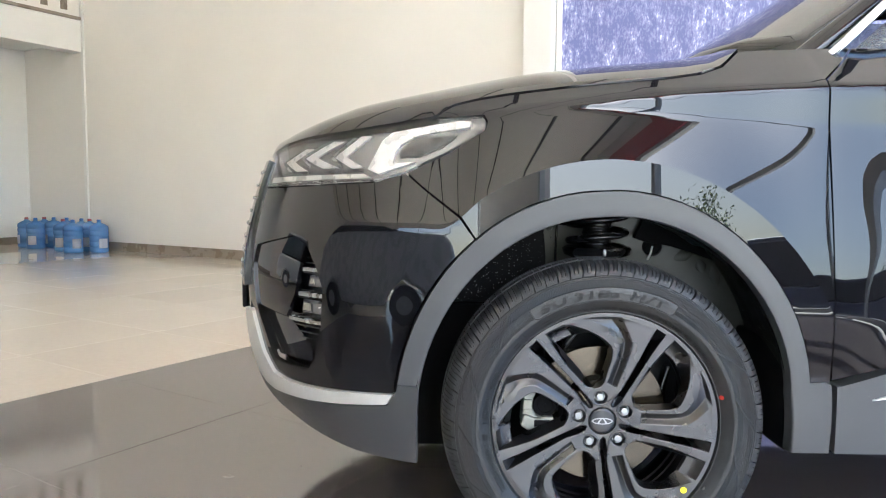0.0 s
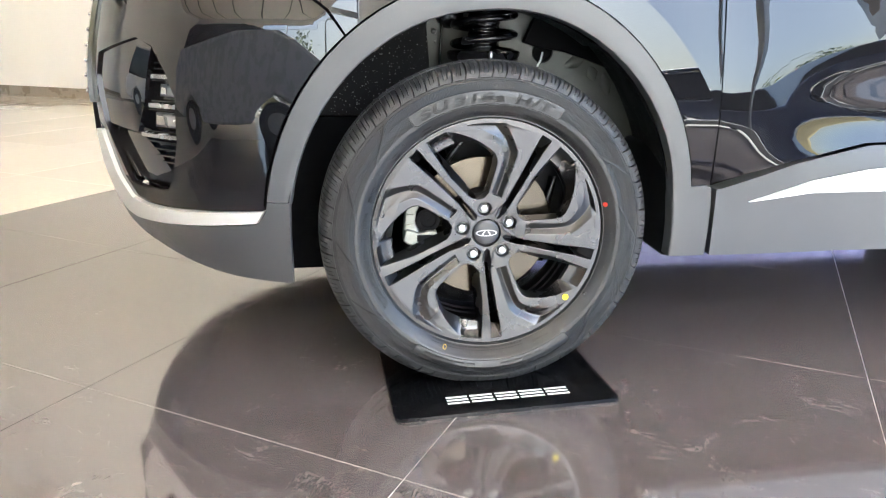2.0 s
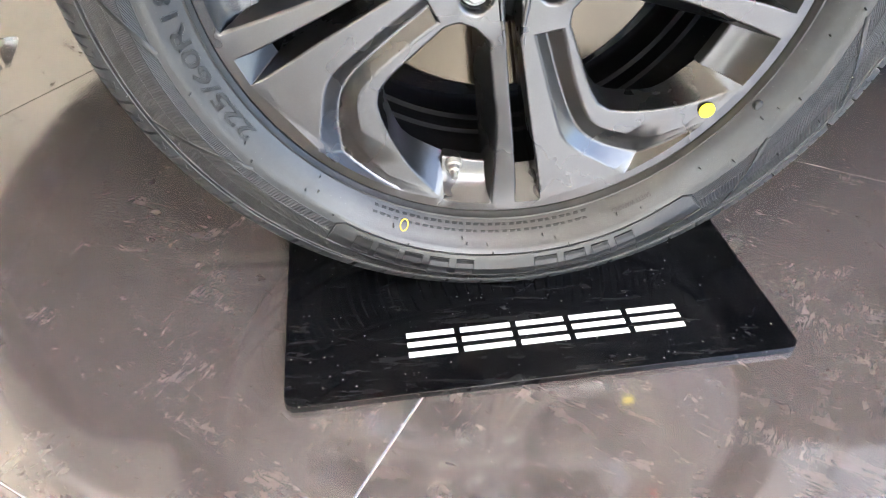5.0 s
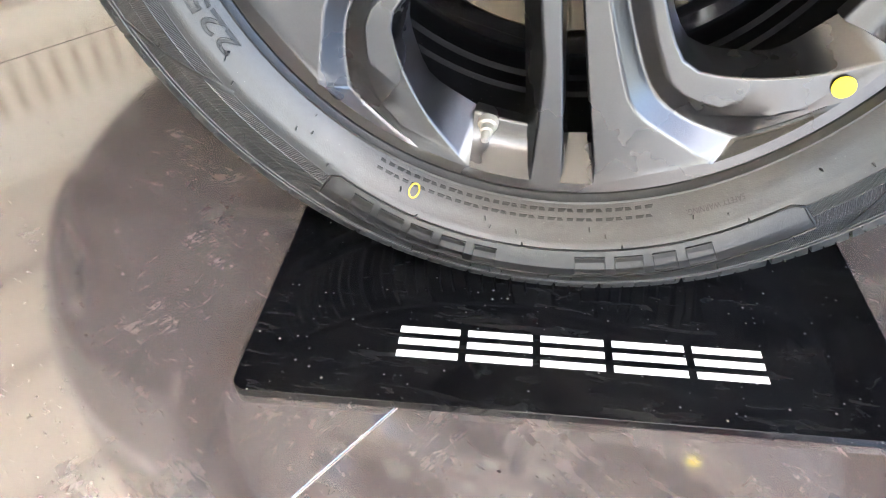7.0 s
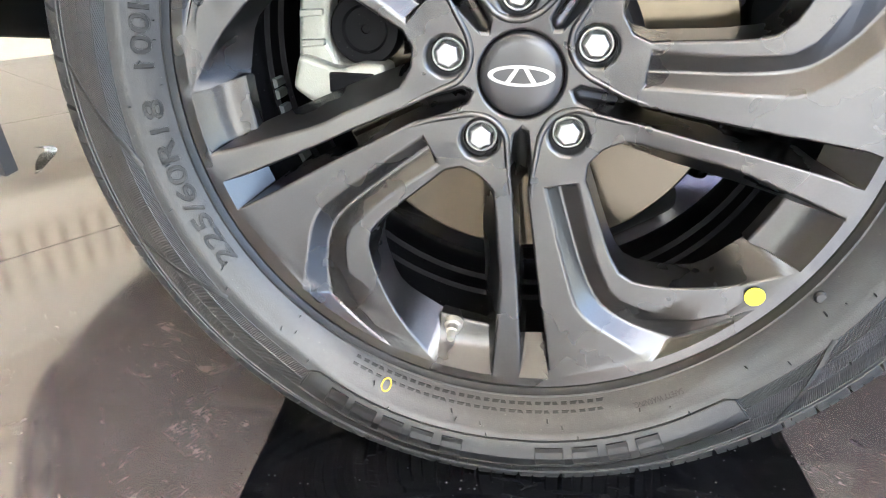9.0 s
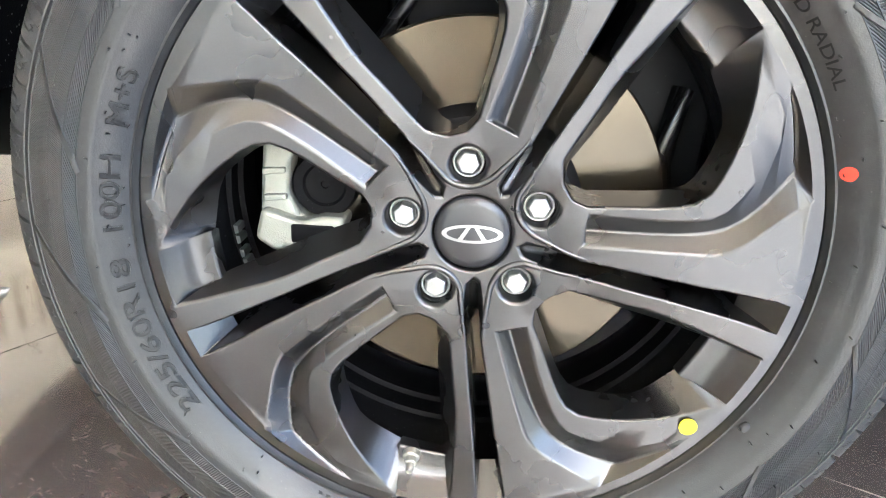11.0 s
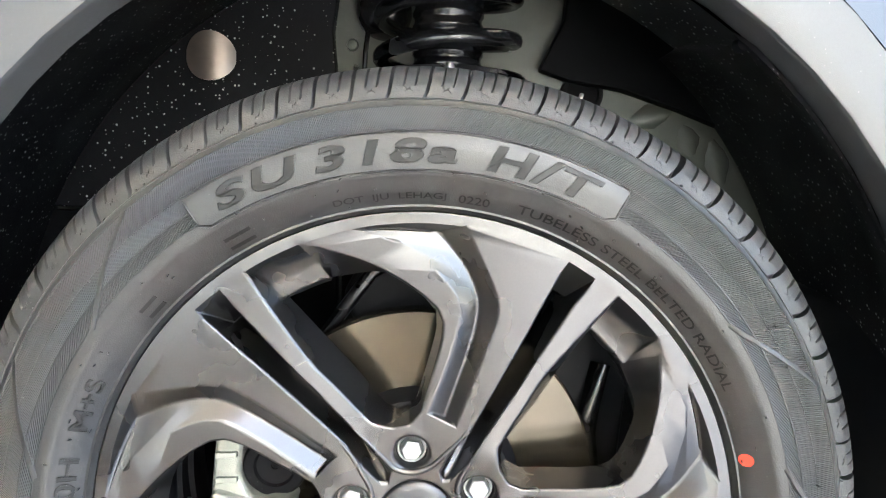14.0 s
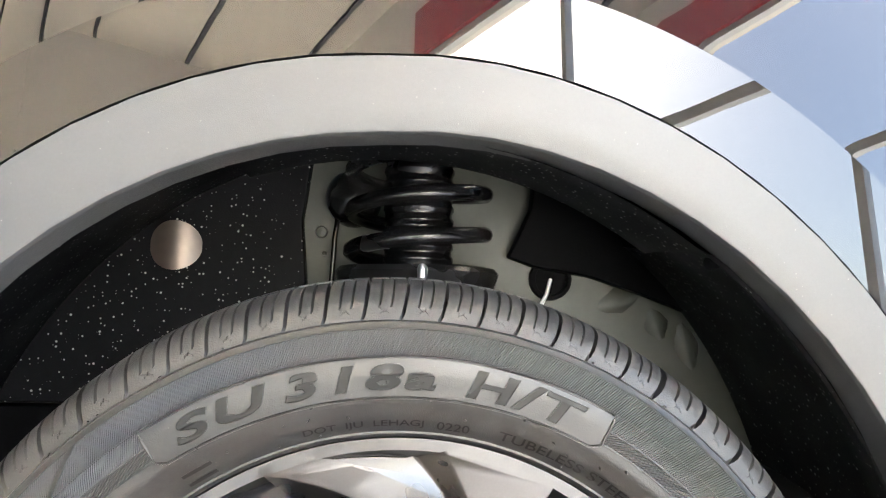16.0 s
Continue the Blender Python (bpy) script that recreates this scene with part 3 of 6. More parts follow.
def grown(loop, d):
    """an outline moved inwards by d"""
    out, n = [], len(loop)
    area = sum(loop[i][0] * loop[(i + 1) % n][1] - loop[(i + 1) % n][0] * loop[i][1] for i in range(n))
    sg = 1 if area > 0 else -1
    for i in range(n):
        a, b, c = loop[i - 1], loop[i], loop[(i + 1) % n]
        e1, e2 = Vector((b[0] - a[0], b[1] - a[1])), Vector((c[0] - b[0], c[1] - b[1]))
        e1, e2 = (e1.normalized() if e1.length else e2.normalized()), (e2.normalized() if e2.length else e1.normalized())
        nn = Vector((-(e1.y + e2.y), e1.x + e2.x)) * sg
        nn = nn.normalized() if nn.length > 1e-6 else nn
        k = d / max(.4, nn.dot(Vector((-e1.y, e1.x)) * sg)) if nn.length else 0
        out.append((b[0] + nn.x * k, b[1] + nn.y * k))
    return out


def arch_from(a, b):
    return [p for p in arch_outer if a >= p[0] >= b] if a > b else [p for p in arch_outer[::-1] if a <= p[0] <= b]


SEAM_X = -.285          # where the bumper's seam meets the arch
DOOR_S = at_x(.472)
SEAM_END = (at_x(SEAM_X), ARCH_C[1] + ARCH_B * math.sqrt(1 - ((SEAM_X - ARCH_C[0]) / ARCH_A) ** 2))
fender = (side(arch_from(.5, SEAM_X)) + [SEAM_END, (1.243, .803)] + seam[::-1][1:] + lamp_rear + hood_edge + [(at_x(.45), 1.190), (at_x(.575), 1.193), (at_x(.53), 1.150), (DOOR_S, 1.105), (DOOR_S, .9), (DOOR_S, .6), (DOOR_S, .45)])
CREASE = [(at_x(x), crease_z(x)[0]) for x in np.linspace(-.3149, .4719, 90)]
k1 = fender.index((1.243, .803))
wing_low = fender[:k1] + CREASE + [(DOOR_S, .45)]
wing_top = fender[k1 + 1:-2] + CREASE[::-1]
wings = []
for loop in (wing_low, wing_top):
    wings.append([p if q in CREASE else g for p, q, g in zip(loop, loop, grown(loop, GAP))])
panel("fender", wings, PAINT, car, "gloss black front wing", step=.011, creased=True)
vent = [(.57, .718), (.68, .735), (.795, .752), (.856, .735), (.898, .684), (.922, .634), (.916, .545), (.89, .462), (.86, .436), (.76, .434), (.704, .437), (.654, .495), (.582, .562), (.552, .668)]
bumper = (lamp_low[:-1] + seam + [SEAM_END] + side(arch_from(SEAM_X, -1)) + [(1.115, .425), (1.10, .413), (.941, .404), (.85, .398), (.766, .395), (.69, .400), (.642, .442), (.597, .502), (.562, .542), (.50, .56)] + [(.50, .60), (.49, .68), (.50, .78)])
panel("front_bumper", [grown(bumper, GAP), vent], PAINT, car, "gloss black front bumper", step=.016)
# recessed lamp unit of the bumper
fog = panel("vent_surround", [vent], GLOSS, car, "deep gloss black bumper vent", out=-.030, thick=.002)
for i, (s0, s1, z, deep) in enumerate(((.845, .905, .675, 0), (.850, .885, .702, 1), (.848, .893, .690, 1), (.832, .918, .616, 0), (.840, .912, .667, 1), (.835, .915, .625, 1), (.822, .915, .607, 1), (.790, .912, .553, 0), (.815, .912, .561, 1), (.800, .908, .540, 1), (.815, .905, .525, 1), (.83, .90, .511, 1), (.845, .896, .498, 1))):
    h = .0042 if deep == 0 else .0016
    panel("fin", [[(s0, z - h), (s1, z - h), (s1, z + h), (s0, z + h)]], FINSTEEL if deep == 0 else GLOSS, fog, out=-.006 - .006 * deep, thick=.02)
for s0, s1, z0, z1 in ((.848, .912, .634, .659), (.822, .912, .570, .600)):
    pod = panel("fog_light", [[(s0, z0), (s1, z0), (s1, z1), (s0 + .006, z1)]], LAMPDARK, fog, "clear fog lamp", out=-.024, thick=.008)
    m = (s0 + s1) / 2
    panel("reflector", [[(m + .004, z0 + .004), (s1 - .008, z0 + .004), (s1 - .006, z1 - .004), (m + .004, z1 - .006)]], LAMPBOWL, pod, out=-.020, thick=.004)
    panel("reflector", [[(s0 + .008, z0 + .005), (m - .006, z0 + .005), (m - .008, z1 - .007), (s0 + .012, z1 - .006)]], FINSTEEL, pod, out=-.021, thick=.003)
panel("upper_facet", [[(.573, .7155), (.68, .7325), (.795, .7495), (.848, .733), (.836, .70), (.816, .614), (.776, .556), (.584, .564), (.5545, .668)]], PAINT, fog, "gloss black facet", out=-.006, thick=.012)
panel("corner_blade", [[(.60, .55), (.77, .548), (.83, .512), (.86, .48), (.86, .455), (.75, .447), (.715, .452), (.67, .50)]], PAINT, fog, "gloss black pocket blade", out=-.022, thick=.01)
panel("corner_rib", [[(.62, .545), (.64, .545), (.74, .452), (.715, .452)]], GLOSS, fog, out=-.012, thick=.012)
# lower lip and apron
lip_top = [(1.103, .414), (1.02, .409), (.941, .402), (.85, .396), (.766, .393), (.69, .398), (.64, .44), (.595, .50), (.56, .54)]
lip_low = [(.42, .53), (.44, .44), (.50, .36), (.58, .345), (.66, .343), (.76, .352), (.85, .361), (.937, .371), (1.02, .381), (1.087, .389)]
panel("lower_lip", [grown(lip_top + lip_low, .001)], SATIN, car, "satin silver lower bumper lip", out=.008, thick=.02)
apron = [(1.112, .434), (1.106, .412), (1.087, .387), (.937, .369), (.76, .350), (.58, .343), (.50, .358), (.44, .42), (.40, .50), (.38, .50), (.38, .33), (.50, .315), (.624, .300), (.834, .281), (.982, .268), (1.150, .258), (1.153, .36), (1.157, .4325), (1.14, .4335)]
panel("lower_apron", [apron], CLAD, car, "dark grey plastic bumper underside", out=.005, thick=.012)

# arch flare: one front piece, one rear piece, each rolled towards the wheel
def flare(name, t0, t1, tail):
    pts_o, pts_i = oval(ARCH_C, ARCH_A, ARCH_B, t0, t1, 30), oval((-.010, .352), OPEN_A, OPEN_B, t0, t1, 30)
    if tail == "front":
        pts_o += [(-.462, .36), (-.455, .30), (-.44, .255)]
        pts_i += [(-.412, .36), (-.411, .30), (-.412, .255)]
    if tail == "rear":
        pts_o = [(.480, .300), (.480, .36), (.478, .41), (.474, .452), (.462, .458)] + pts_o
        pts_i = [(.396, .300), (.395, .34), (.393, .375), (.390, .405), (.387, .428)] + pts_i
    bm = bmesh.new()
    rows = []
    for (xo, zo), (xi, zi) in zip(pts_o, pts_i):
        row = []
        for q, d in ((.006, -.012), (.008, .0030), (.025, .0052), (.06, .0052), (.3, .0050), (.6, .0048), (.93, .0044), (.965, .0036), (.985, .0016), (.992, -.002), (1.0, -.03)):
            x, z = xo + (xi - xo) * q, zo + (zi - zo) * q
            base = skin(at_x(xo), zo, 0)
            row.append(bm.verts.new((x, base[1] - d, z)))
        rows.append(row)
    for a, b in zip(rows, rows[1:]):
        for k in range(len(a) - 1):
            bm.faces.new((a[k], a[k + 1], b[k + 1], b[k]))
    bmesh.ops.recalc_face_normals(bm, faces=bm.faces)
    f = rows[0][2].link_faces[0]
    if f.normal.y > 0:
        bmesh.ops.reverse_faces(bm, faces=bm.faces)
    part(name, bm, CLAD, car, "matt grey plastic wheel arch trim", 38)


flare("arch_trim", 11.7, 170.4, "rear")

# hood, from the wing's edge to the car's middle and down the far side
HOOD_X = (-.99, -.813, -.577, -.34, -.136, .36, .62)
HOOD_Z = (.998, 1.028, 1.102, 1.146, 1.179, 1.226, 1.245)
edge_all = [(.0, .952), (.25, .955), (.50, .966)] + lamp_top[::-1][1:] + hood_edge[1:]
bm = bmesh.new()
rows = []
for i in range(61):
    q = i / 60 * (len(edge_all) - 1)
    k = min(int(q), len(edge_all) - 2)
    s, z = (edge_all[k][j] + (edge_all[k + 1][j] - edge_all[k][j]) * (q - k) for j in (0, 1))
    a = skin(s, z + .0045, .002)
    zc = np.interp(a[0], HOOD_X, HOOD_Z)
    half = []
    for j in range(25):
        w = (j / 24) ** 1.7
        half.append((a[0] - .012 * (1 - w) * 0, a[1] + (CAR_MID - a[1]) * w, a[2] + max(zc - a[2], .01) * (1 - (1 - w) ** 5)))
    low = (a[0] + .004, a[1] + .006, a[2] - .02)
    rows.append([bm.verts.new(low)] + [bm.verts.new(p) for p in half] + [bm.verts.new((x, 2 * CAR_MID - y, z)) for x, y, z in half[::-1][1:]] + [bm.verts.new((low[0], 2 * CAR_MID - low[1], low[2]))])
for a, b in zip(rows, rows[1:]):
    for k in range(len(a) - 1):
        bm.faces.new((a[k], a[k + 1], b[k + 1], b[k]))
bmesh.ops.remove_doubles(bm, verts=bm.verts, dist=.0004)
bmesh.ops.recalc_face_normals(bm, faces=bm.faces)
if sum(f.normal.z for f in bm.faces) < 0:
    bmesh.ops.reverse_faces(bm, faces=bm.faces)
part("hood", bm, PAINT, car, "gloss black bonnet", 60)

# doors, sill, rear quarter
SILL = [(at_x(.49), .453), (at_x(.66), .503), (at_x(.84), .536), (at_x(1.2), .545), (at_x(1.9), .54), (at_x(2.2), .52)]
door_front = [(at_x(.575), 1.193), (at_x(.53), 1.150), (DOOR_S, 1.105), (DOOR_S, .9), (DOOR_S, .46)] + SILL[1:3] + [(at_x(1.5), .543), (at_x(1.5), 1.12), (at_x(1.2), 1.13), (at_x(.9), 1.15), (at_x(.75), 1.19)]
panel("front_door", [grown(door_front, GAP)], PAINT, car, "gloss black front door", step=.022)
door_rear = [(at_x(1.5), .543), (at_x(1.9), .54), (at_x(2.15), .56), (at_x(2.3), .80), (at_x(2.45), 1.08), (at_x(2.4), 1.12), (at_x(1.5), 1.12)]
panel("rear_door", [grown(door_rear, GAP)], PAINT, car, "gloss black rear door", step=.06)
quarter = [(at_x(2.15), .56), (at_x(2.3), .80), (at_x(2.45), 1.08), (at_x(2.4), 1.12)]
rear_arch = [(at_x(2.67 + .45 * math.cos(radians(t))), .352 + .5 * math.sin(radians(t))) for t in range(175, 4, -10)]
quarter = [(at_x(2.15), .52)] + [(at_x(2.2), .5)] + rear_arch + [(at_x(3.3), .4), (at_x(3.3), 1.1), (at_x(2.4), 1.12), (at_x(2.45), 1.08), (at_x(2.3), .80)]
panel("rear_quarter", [quarter], PAINT, car, "gloss black rear quarter panel", step=.08)
sill = [(at_x(.478), .452), (at_x(.484), .30), (at_x(.9), .295), (at_x(2.2), .295), (at_x(2.2), .52)] + SILL[::-1][1:]
panel("sill_cladding", [grown(sill, .002)], CLAD, car, "matt grey plastic sill cladding", out=.012, step=.05, thick=.04)
strip = [(at_x(.556), .422), (at_x(.70), .437), (at_x(.85), .436), (at_x(2.0), .43), (at_x(2.1), .47), (at_x(.95), .492), (at_x(.84), .484), (at_x(.70), .463)]
panel("sill_strip", [strip], SATIN, car, "bright metal strip on the sill", out=.018, step=.05, thick=.008)

# headlamp: dark bowl, three chevron light guides, side reflector, clear cover
lamp_outline = lamp_low + lamp_rear + lamp_top
headlight = panel("headlight", [grown(lamp_outline, .002)], LAMPBOWL, car, "angular clear headlamp with chevron light guides", out=-.022, thick=.002)
for s0, tip, foot, top in ((.896, .935, .910, .984), (.765, .936, .911, .974), (.640, .929, .905, .960)):
    w = .030 if s0 > .8 else .045
    panel("light_guide", [[(s0, tip), (s0 + w * 2.0, foot), (s0 + w * 3.3, foot + .001), (s0 + w * 1.3, tip + .001), (s0 + w * 3.5, top - .001), (s0 + w * 2.5, top)]], REFLECTOR, headlight, "silver chevron light guide", out=-.012, thick=.012)
    panel("light_guide", [[(s0 - w * .6, tip), (s0 + w * .9, foot), (s0 + w * 1.2, foot + .001), (s0 - w * .3, tip + .001), (s0 + w * 1.9, top - .004), (s0 + w * 1.6, top - .004)]], FINSTEEL, headlight, "silver chevron light guide", out=-.014, thick=.010)
panel("side_reflector", [[(1.041, .896), (1.13, .922), (1.075, .919), (1.076, .942), (1.090, .962), (1.130, .982), (1.187, .991), (1.256, .999), (1.258, 1.012), (1.229, 1.014), (1.149, 1.003), (1.061, .990), (1.036, .972), (1.020, .935), (1.008, .907)]], REFLECTOR, headlight, "bright side reflector", out=-.010, thick=.014)
panel("side_lens", [[(1.225, .980), (1.191, .953), (1.140, .934), (1.090, .932), (1.092, .950), (1.116, .968), (1.159, .979)]], LAMPDARK, headlight, "dark curved side lens", out=-.013, thick=.010)
panel("lower_reflector", [[(.56, .878), (1.02, .888), (1.00, .896), (.56, .892)]], REFLECTOR, headlight, out=-.012, thick=.012)
panel("lower_reflector", [[(.56, .8735), (1.05, .8835), (1.05, .8855), (.56, .8755)]], FINSTEEL, headlight, out=-.008, thick=.012)
for s0, s1, z0, z1 in ((.985, .870, .976, .918), (.840, .735, .966, .914), (.70, .615, .952, .908)):
    panel("dark_wedge", [[(s0, z0), (s0 - .035, z0 - .001), (s1, (z0 + z1) / 2), (s1 + .05, z1), (s1 + .075, z1), (s1 + .028, (z0 + z1) / 2)]], LAMPDARK, headlight, "dark wedge between the light guides", out=-.017, thick=.006)
panel("lower_shade", [[(.55, .8955), (1.00, .8985), (.985, .9045), (.55, .9035)]], LAMPDARK, headlight, out=-.015, thick=.006)
panel("lamp_cover", [grown(lamp_outline, .003)], LAMPGLASS, headlight, "clear lamp cover", out=.000, thick=.010)

# grille and nose, seen end on
grille = panel("grille", [[(.0, .60), (.49, .60), (.49, .945), (.0, .945)]], GLOSS, car, "black studded radiator grille", out=.012, thick=.024)
stud_bm = bmesh.new()
lathe(stud_bm, ((.0004, -.004), (.003, -.0035), (.005, 0), (.0055, .006)), 8, "y")
stud_mesh = mesh_of(stud_bm, "stud", FINSTEEL, 40)
for i in range(7):
    for j in range(9):
        s, z = .055 + i * .068 + (j % 2) * .034, .625 + j * .036
        if s > .488:
            continue
        a, b = skin(s, z, .013), skin(s, z, .07)
        st = new("stud", stud_mesh)
        st.parent, st.matrix_parent_inverse = grille, grille.matrix_basis.inverted()
        d = Vector(a - b).normalized()
        st.matrix_basis = Matrix.Translation(a) @ d.to_track_quat("Y", "Z").to_matrix().to_4x4()
panel("nose_panel", [[(.0, .33), (.40, .33), (.40, .5), (.46, .53), (.50, .6), (.0, .6)]], GLOSS, car, out=-.004, thick=.02)
bm = bmesh.new()
box(bm, (-.993, CAR_MID - .25, .50), (-.975, CAR_MID + .25, .64))
part("plate_holder", bm, BLACK, car, "empty black plate holder", bevel=.006)

# the far side mirrors the near side in simple panels
bm = bmesh.new()
prev = None
for i in range(60):
    s = .02 + i * .085
    top = .94 + .18 * sstep(.9, 1.9, s)
    col = [Vector(skin(s, z, -.002)) for z in (.335, .42, .58, .74, .82, .88, top - .03, top)]
    col = [bm.verts.new((p.x, 2 * CAR_MID - p.y, p.z)) for p in col]
    if prev:
        for k in range(7):
            bm.faces.new((prev[k], prev[k + 1], col[k + 1], col[k]))
    prev = col
bmesh.ops.recalc_face_normals(bm, faces=bm.faces)
part("far_side", bm, PAINT, car, "", 50)

# cabin: roof, pillars, glass
WINDSCREEN = material("dark_windscreen", (.03, .03, .03), .05, vary=.1, spec=.8, rough_vary=.02)
def cabin_row(x, z, y):
    return [(x, y, z), (x - .04, y + .10, z + .022), (x - .09, y + .25, z + .048), (x - .13, CAR_MID - .25, z + .062), (x - .145, CAR_MID, z + .066)]
def cabin_patch(name, a, b, mat, label="", n=8):
    bm = bmesh.new()
    rows = []
    for i in range(n + 1):
        q = i / n
        r = [np.array(p) * (1 - q) + np.array(w) * q for p, w in zip(cabin_row(*a), cabin_row(*b))]
        r = [(p[0], p[1], p[2]) for p in r]
        rows.append([bm.verts.new(p) for p in r] + [bm.verts.new((p[0], 2 * CAR_MID - p[1], p[2])) for p in r[::-1][1:]])
    for u, v in zip(rows, rows[1:]):
        for k in range(len(u) - 1):
            bm.faces.new((u[k], u[k + 1], v[k + 1], v[k]))
    bmesh.ops.recalc_face_normals(bm, faces=bm.faces)
    ob = part(name, bm, mat, car, label, 60)
    md = ob.modifiers.new("thick", "SOLIDIFY")
    md.thickness = .005
    return ob


cabin_patch("windscreen", (.49, 1.195, .155), (1.13, 1.60, .28), WINDSCREEN, "raked windscreen mirroring the ceiling", 10)
cabin_patch("roof", (1.12, 1.60, .22), (2.9, 1.62, .25), PAINT, "black roof", 10)
cabin_patch("rear_screen", (2.9, 1.62, .25), (3.42, 1.12, .18), TINT, "tinted rear window", 6)
for sgn in (1, -1):
    def y_of(y, sgn=sgn):
        return y if sgn == 1 else 2 * CAR_MID - y
    bm = bmesh.new()
    sweep(bm, [(.40, y_of(.17), 1.10), (.49, y_of(.155), 1.175), (.66, y_of(.195), 1.305), (.92, y_of(.25), 1.50), (1.12, y_of(.275), 1.605), (1.8, y_of(.25), 1.645), (2.6, y_of(.25), 1.63), (3.1, y_of(.22), 1.40), (3.35, y_of(.15), 1.12)], .032, 12)
    part("roof_pillar", bm, PAINT if sgn == 1 else PAINT, car, "black roof pillar", 60)
    bm = bmesh.new()
    quad = [(.58, y_of(.125), 1.185), (.90, y_of(.205), 1.45), (1.13, y_of(.245), 1.58), (2.6, y_of(.22), 1.60), (3.0, y_of(.17), 1.35), (2.9, y_of(.10), 1.14), (1.6, y_of(.075), 1.13)]
    f = bm.faces.new([bm.verts.new(p) for p in quad])
    bmesh.ops.solidify(bm, geom=[f], thickness=.004)
    part("side_glass", bm, TINT, car, "tinted side window", 30)
    bm = bmesh.new()
    sweep(bm, [(.50, y_of(.110), 1.150), (.545, y_of(.105), 1.195), (.66, y_of(.130), 1.300), (.90, y_of(.20), 1.485), (1.13, y_of(.25), 1.60)], .011, 8)
    part("window_trim", bm, CHROME, car, "bright window surround", 60)
# mirror: a rounded shell, flat at the back where its glass sits, on a thick foot from the door
bm = bmesh.new()
bmesh.ops.create_uvsphere(bm, u_segments=24, v_segments=14, radius=1)
for v in bm.verts:
    x, y, z = v.co
    v.co = (.775 + (.075 if x < 0 else .012) * x, -.125 + .115 * math.copysign(abs(y) ** .75, y), 1.135 + (.050 if z > 0 else .045) * math.copysign(abs(z) ** .8, z) - .02 * y)
mirror = part("door_mirror", bm, PAINT, car, "gloss black door mirror", 60)
bm = bmesh.new()
box(bm, (.786, -.205, 1.105), (.791, -.045, 1.170))
part("mirror_glass", bm, CHROME, mirror, "", bevel=.002)
bm = bmesh.new()
sweep(bm, [(.775, .055, 1.095), (.775, .0, 1.100), (.775, -.055, 1.115)], [.028, .024, .022], 12)
part("mirror_arm", bm, GLOSS, mirror, "", 60)
bm = bmesh.new()
box(bm, (.402, -.005, .285), (.485, .55, .52))
part("splash_panel", bm, BLACK, car, "", bevel=.01)
# underbody and closed cabin floor
bm = bmesh.new()
box(bm, (.46, .20, .27), (3.2, 2 * CAR_MID - .20, .46))
part("underbody", bm, BLACK, car, "", bevel=.02)
bm = bmesh.new()
box(bm, (-.80, .36, .30), (.44, 2 * CAR_MID - .36, .74))
part("engine_bay", bm, BLACK, car, "", bevel=.02)
bm = bmesh.new()
box(bm, (.60, .10, .44), (3.3, 2 * CAR_MID - .10, 1.08))
part("cabin_interior", bm, BLACK, car, "dark cabin interior", bevel=.02)

# wheel arch liner: a bowed shell over the wheel, and the metal inner panel with its painted hole
bm = bmesh.new()
rows = []
for i in range(49):
    t = radians(171 * i / 48)
    row = []
    bare = 56 < math.degrees(t) < 108
    for y, k in ((-.036, 1.005), (-.030, 1.01 if bare else 1.02), (.0 if bare else .02, 1.012 if bare else 1.05), (.04 if bare else .16, 1.014 if bare else 1.09), (.075 if bare else .262, 1.016 if bare else 1.12)):
        row.append(bm.verts.new((-.010 + .405 * k * math.cos(t), y, .352 + .455 * k * math.sin(t))))
    rows.append(row)
for a, b in zip(rows, rows[1:]):
    for k in range(4):
        bm.faces.new((a[k], b[k], b[k + 1], a[k + 1]))
part("wheel_arch_liner", bm, LINER, car, "dusty black plastic arch liner", 60)
bm = bmesh.new()
box(bm, (-.45, .275, .20), (.45, .290, .93))
part("inner_panel", bm, INNER, car, "dull olive-grey primed metal inner wing", bevel=.002)
# dark liner sheets in front of the inner panel, leaving its middle bare
def sheet(loop, y, depth, name, mat, label="", bevel=.003):
    bm = bmesh.new()
    slab(bm, loop, lambda a, b, d: (a, y + d, b), depth)
    return part(name, bm, mat, car, label, bevel=bevel)


sheet([(-.45, .20), (-.098, .20), (-.098, .575), (-.45, .575)], .252, .018, "liner_sheet", DUCT, "black splash sheet")
sheet([(-.094, .20), (.33, .20), (.30, .56), (.15, .66), (.0, .69), (-.094, .67)], .256, .014, "liner_sheet", DUCT, "black splash sheet")
sheet([(-.45, .578), (-.098, .578), (-.098, .70), (-.105, .78), (-.097, .845), (-.09, .93), (-.45, .93)], .250, .02, "liner_sheet", LINER, "black splash sheet")
sheet([(.16, .93), (.155, .85), (.15, .80), (.125, .745), (.155, .735), (.22, .725), (.285, .705), (.34, .685), (.39, .645), (.42, .59), (.44, .50), (.45, .93)], .250, .02, "liner_sheet", DUCT, "black splash sheet")
bm = bmesh.new()
for i in range(16):
    x0, x1 = (.026 * math.sin(math.pi * (k / 16 - .5)) for k in (i, i + 1))
    bm.faces.new([bm.verts.new((-.237 + x, .249 - .012 * math.cos(math.pi * x / .06), .747 + sg * math.sqrt(max(.0265 ** 2 - x * x, 0)))) for x, sg in ((x0, -1), (x1, -1), (x1, 1), (x0, 1))])
bmesh.ops.remove_doubles(bm, verts=bm.verts, dist=1e-5)
bmesh.ops.recalc_face_normals(bm, faces=bm.faces)
bmesh.ops.solidify(bm, geom=bm.faces[:], thickness=.002)
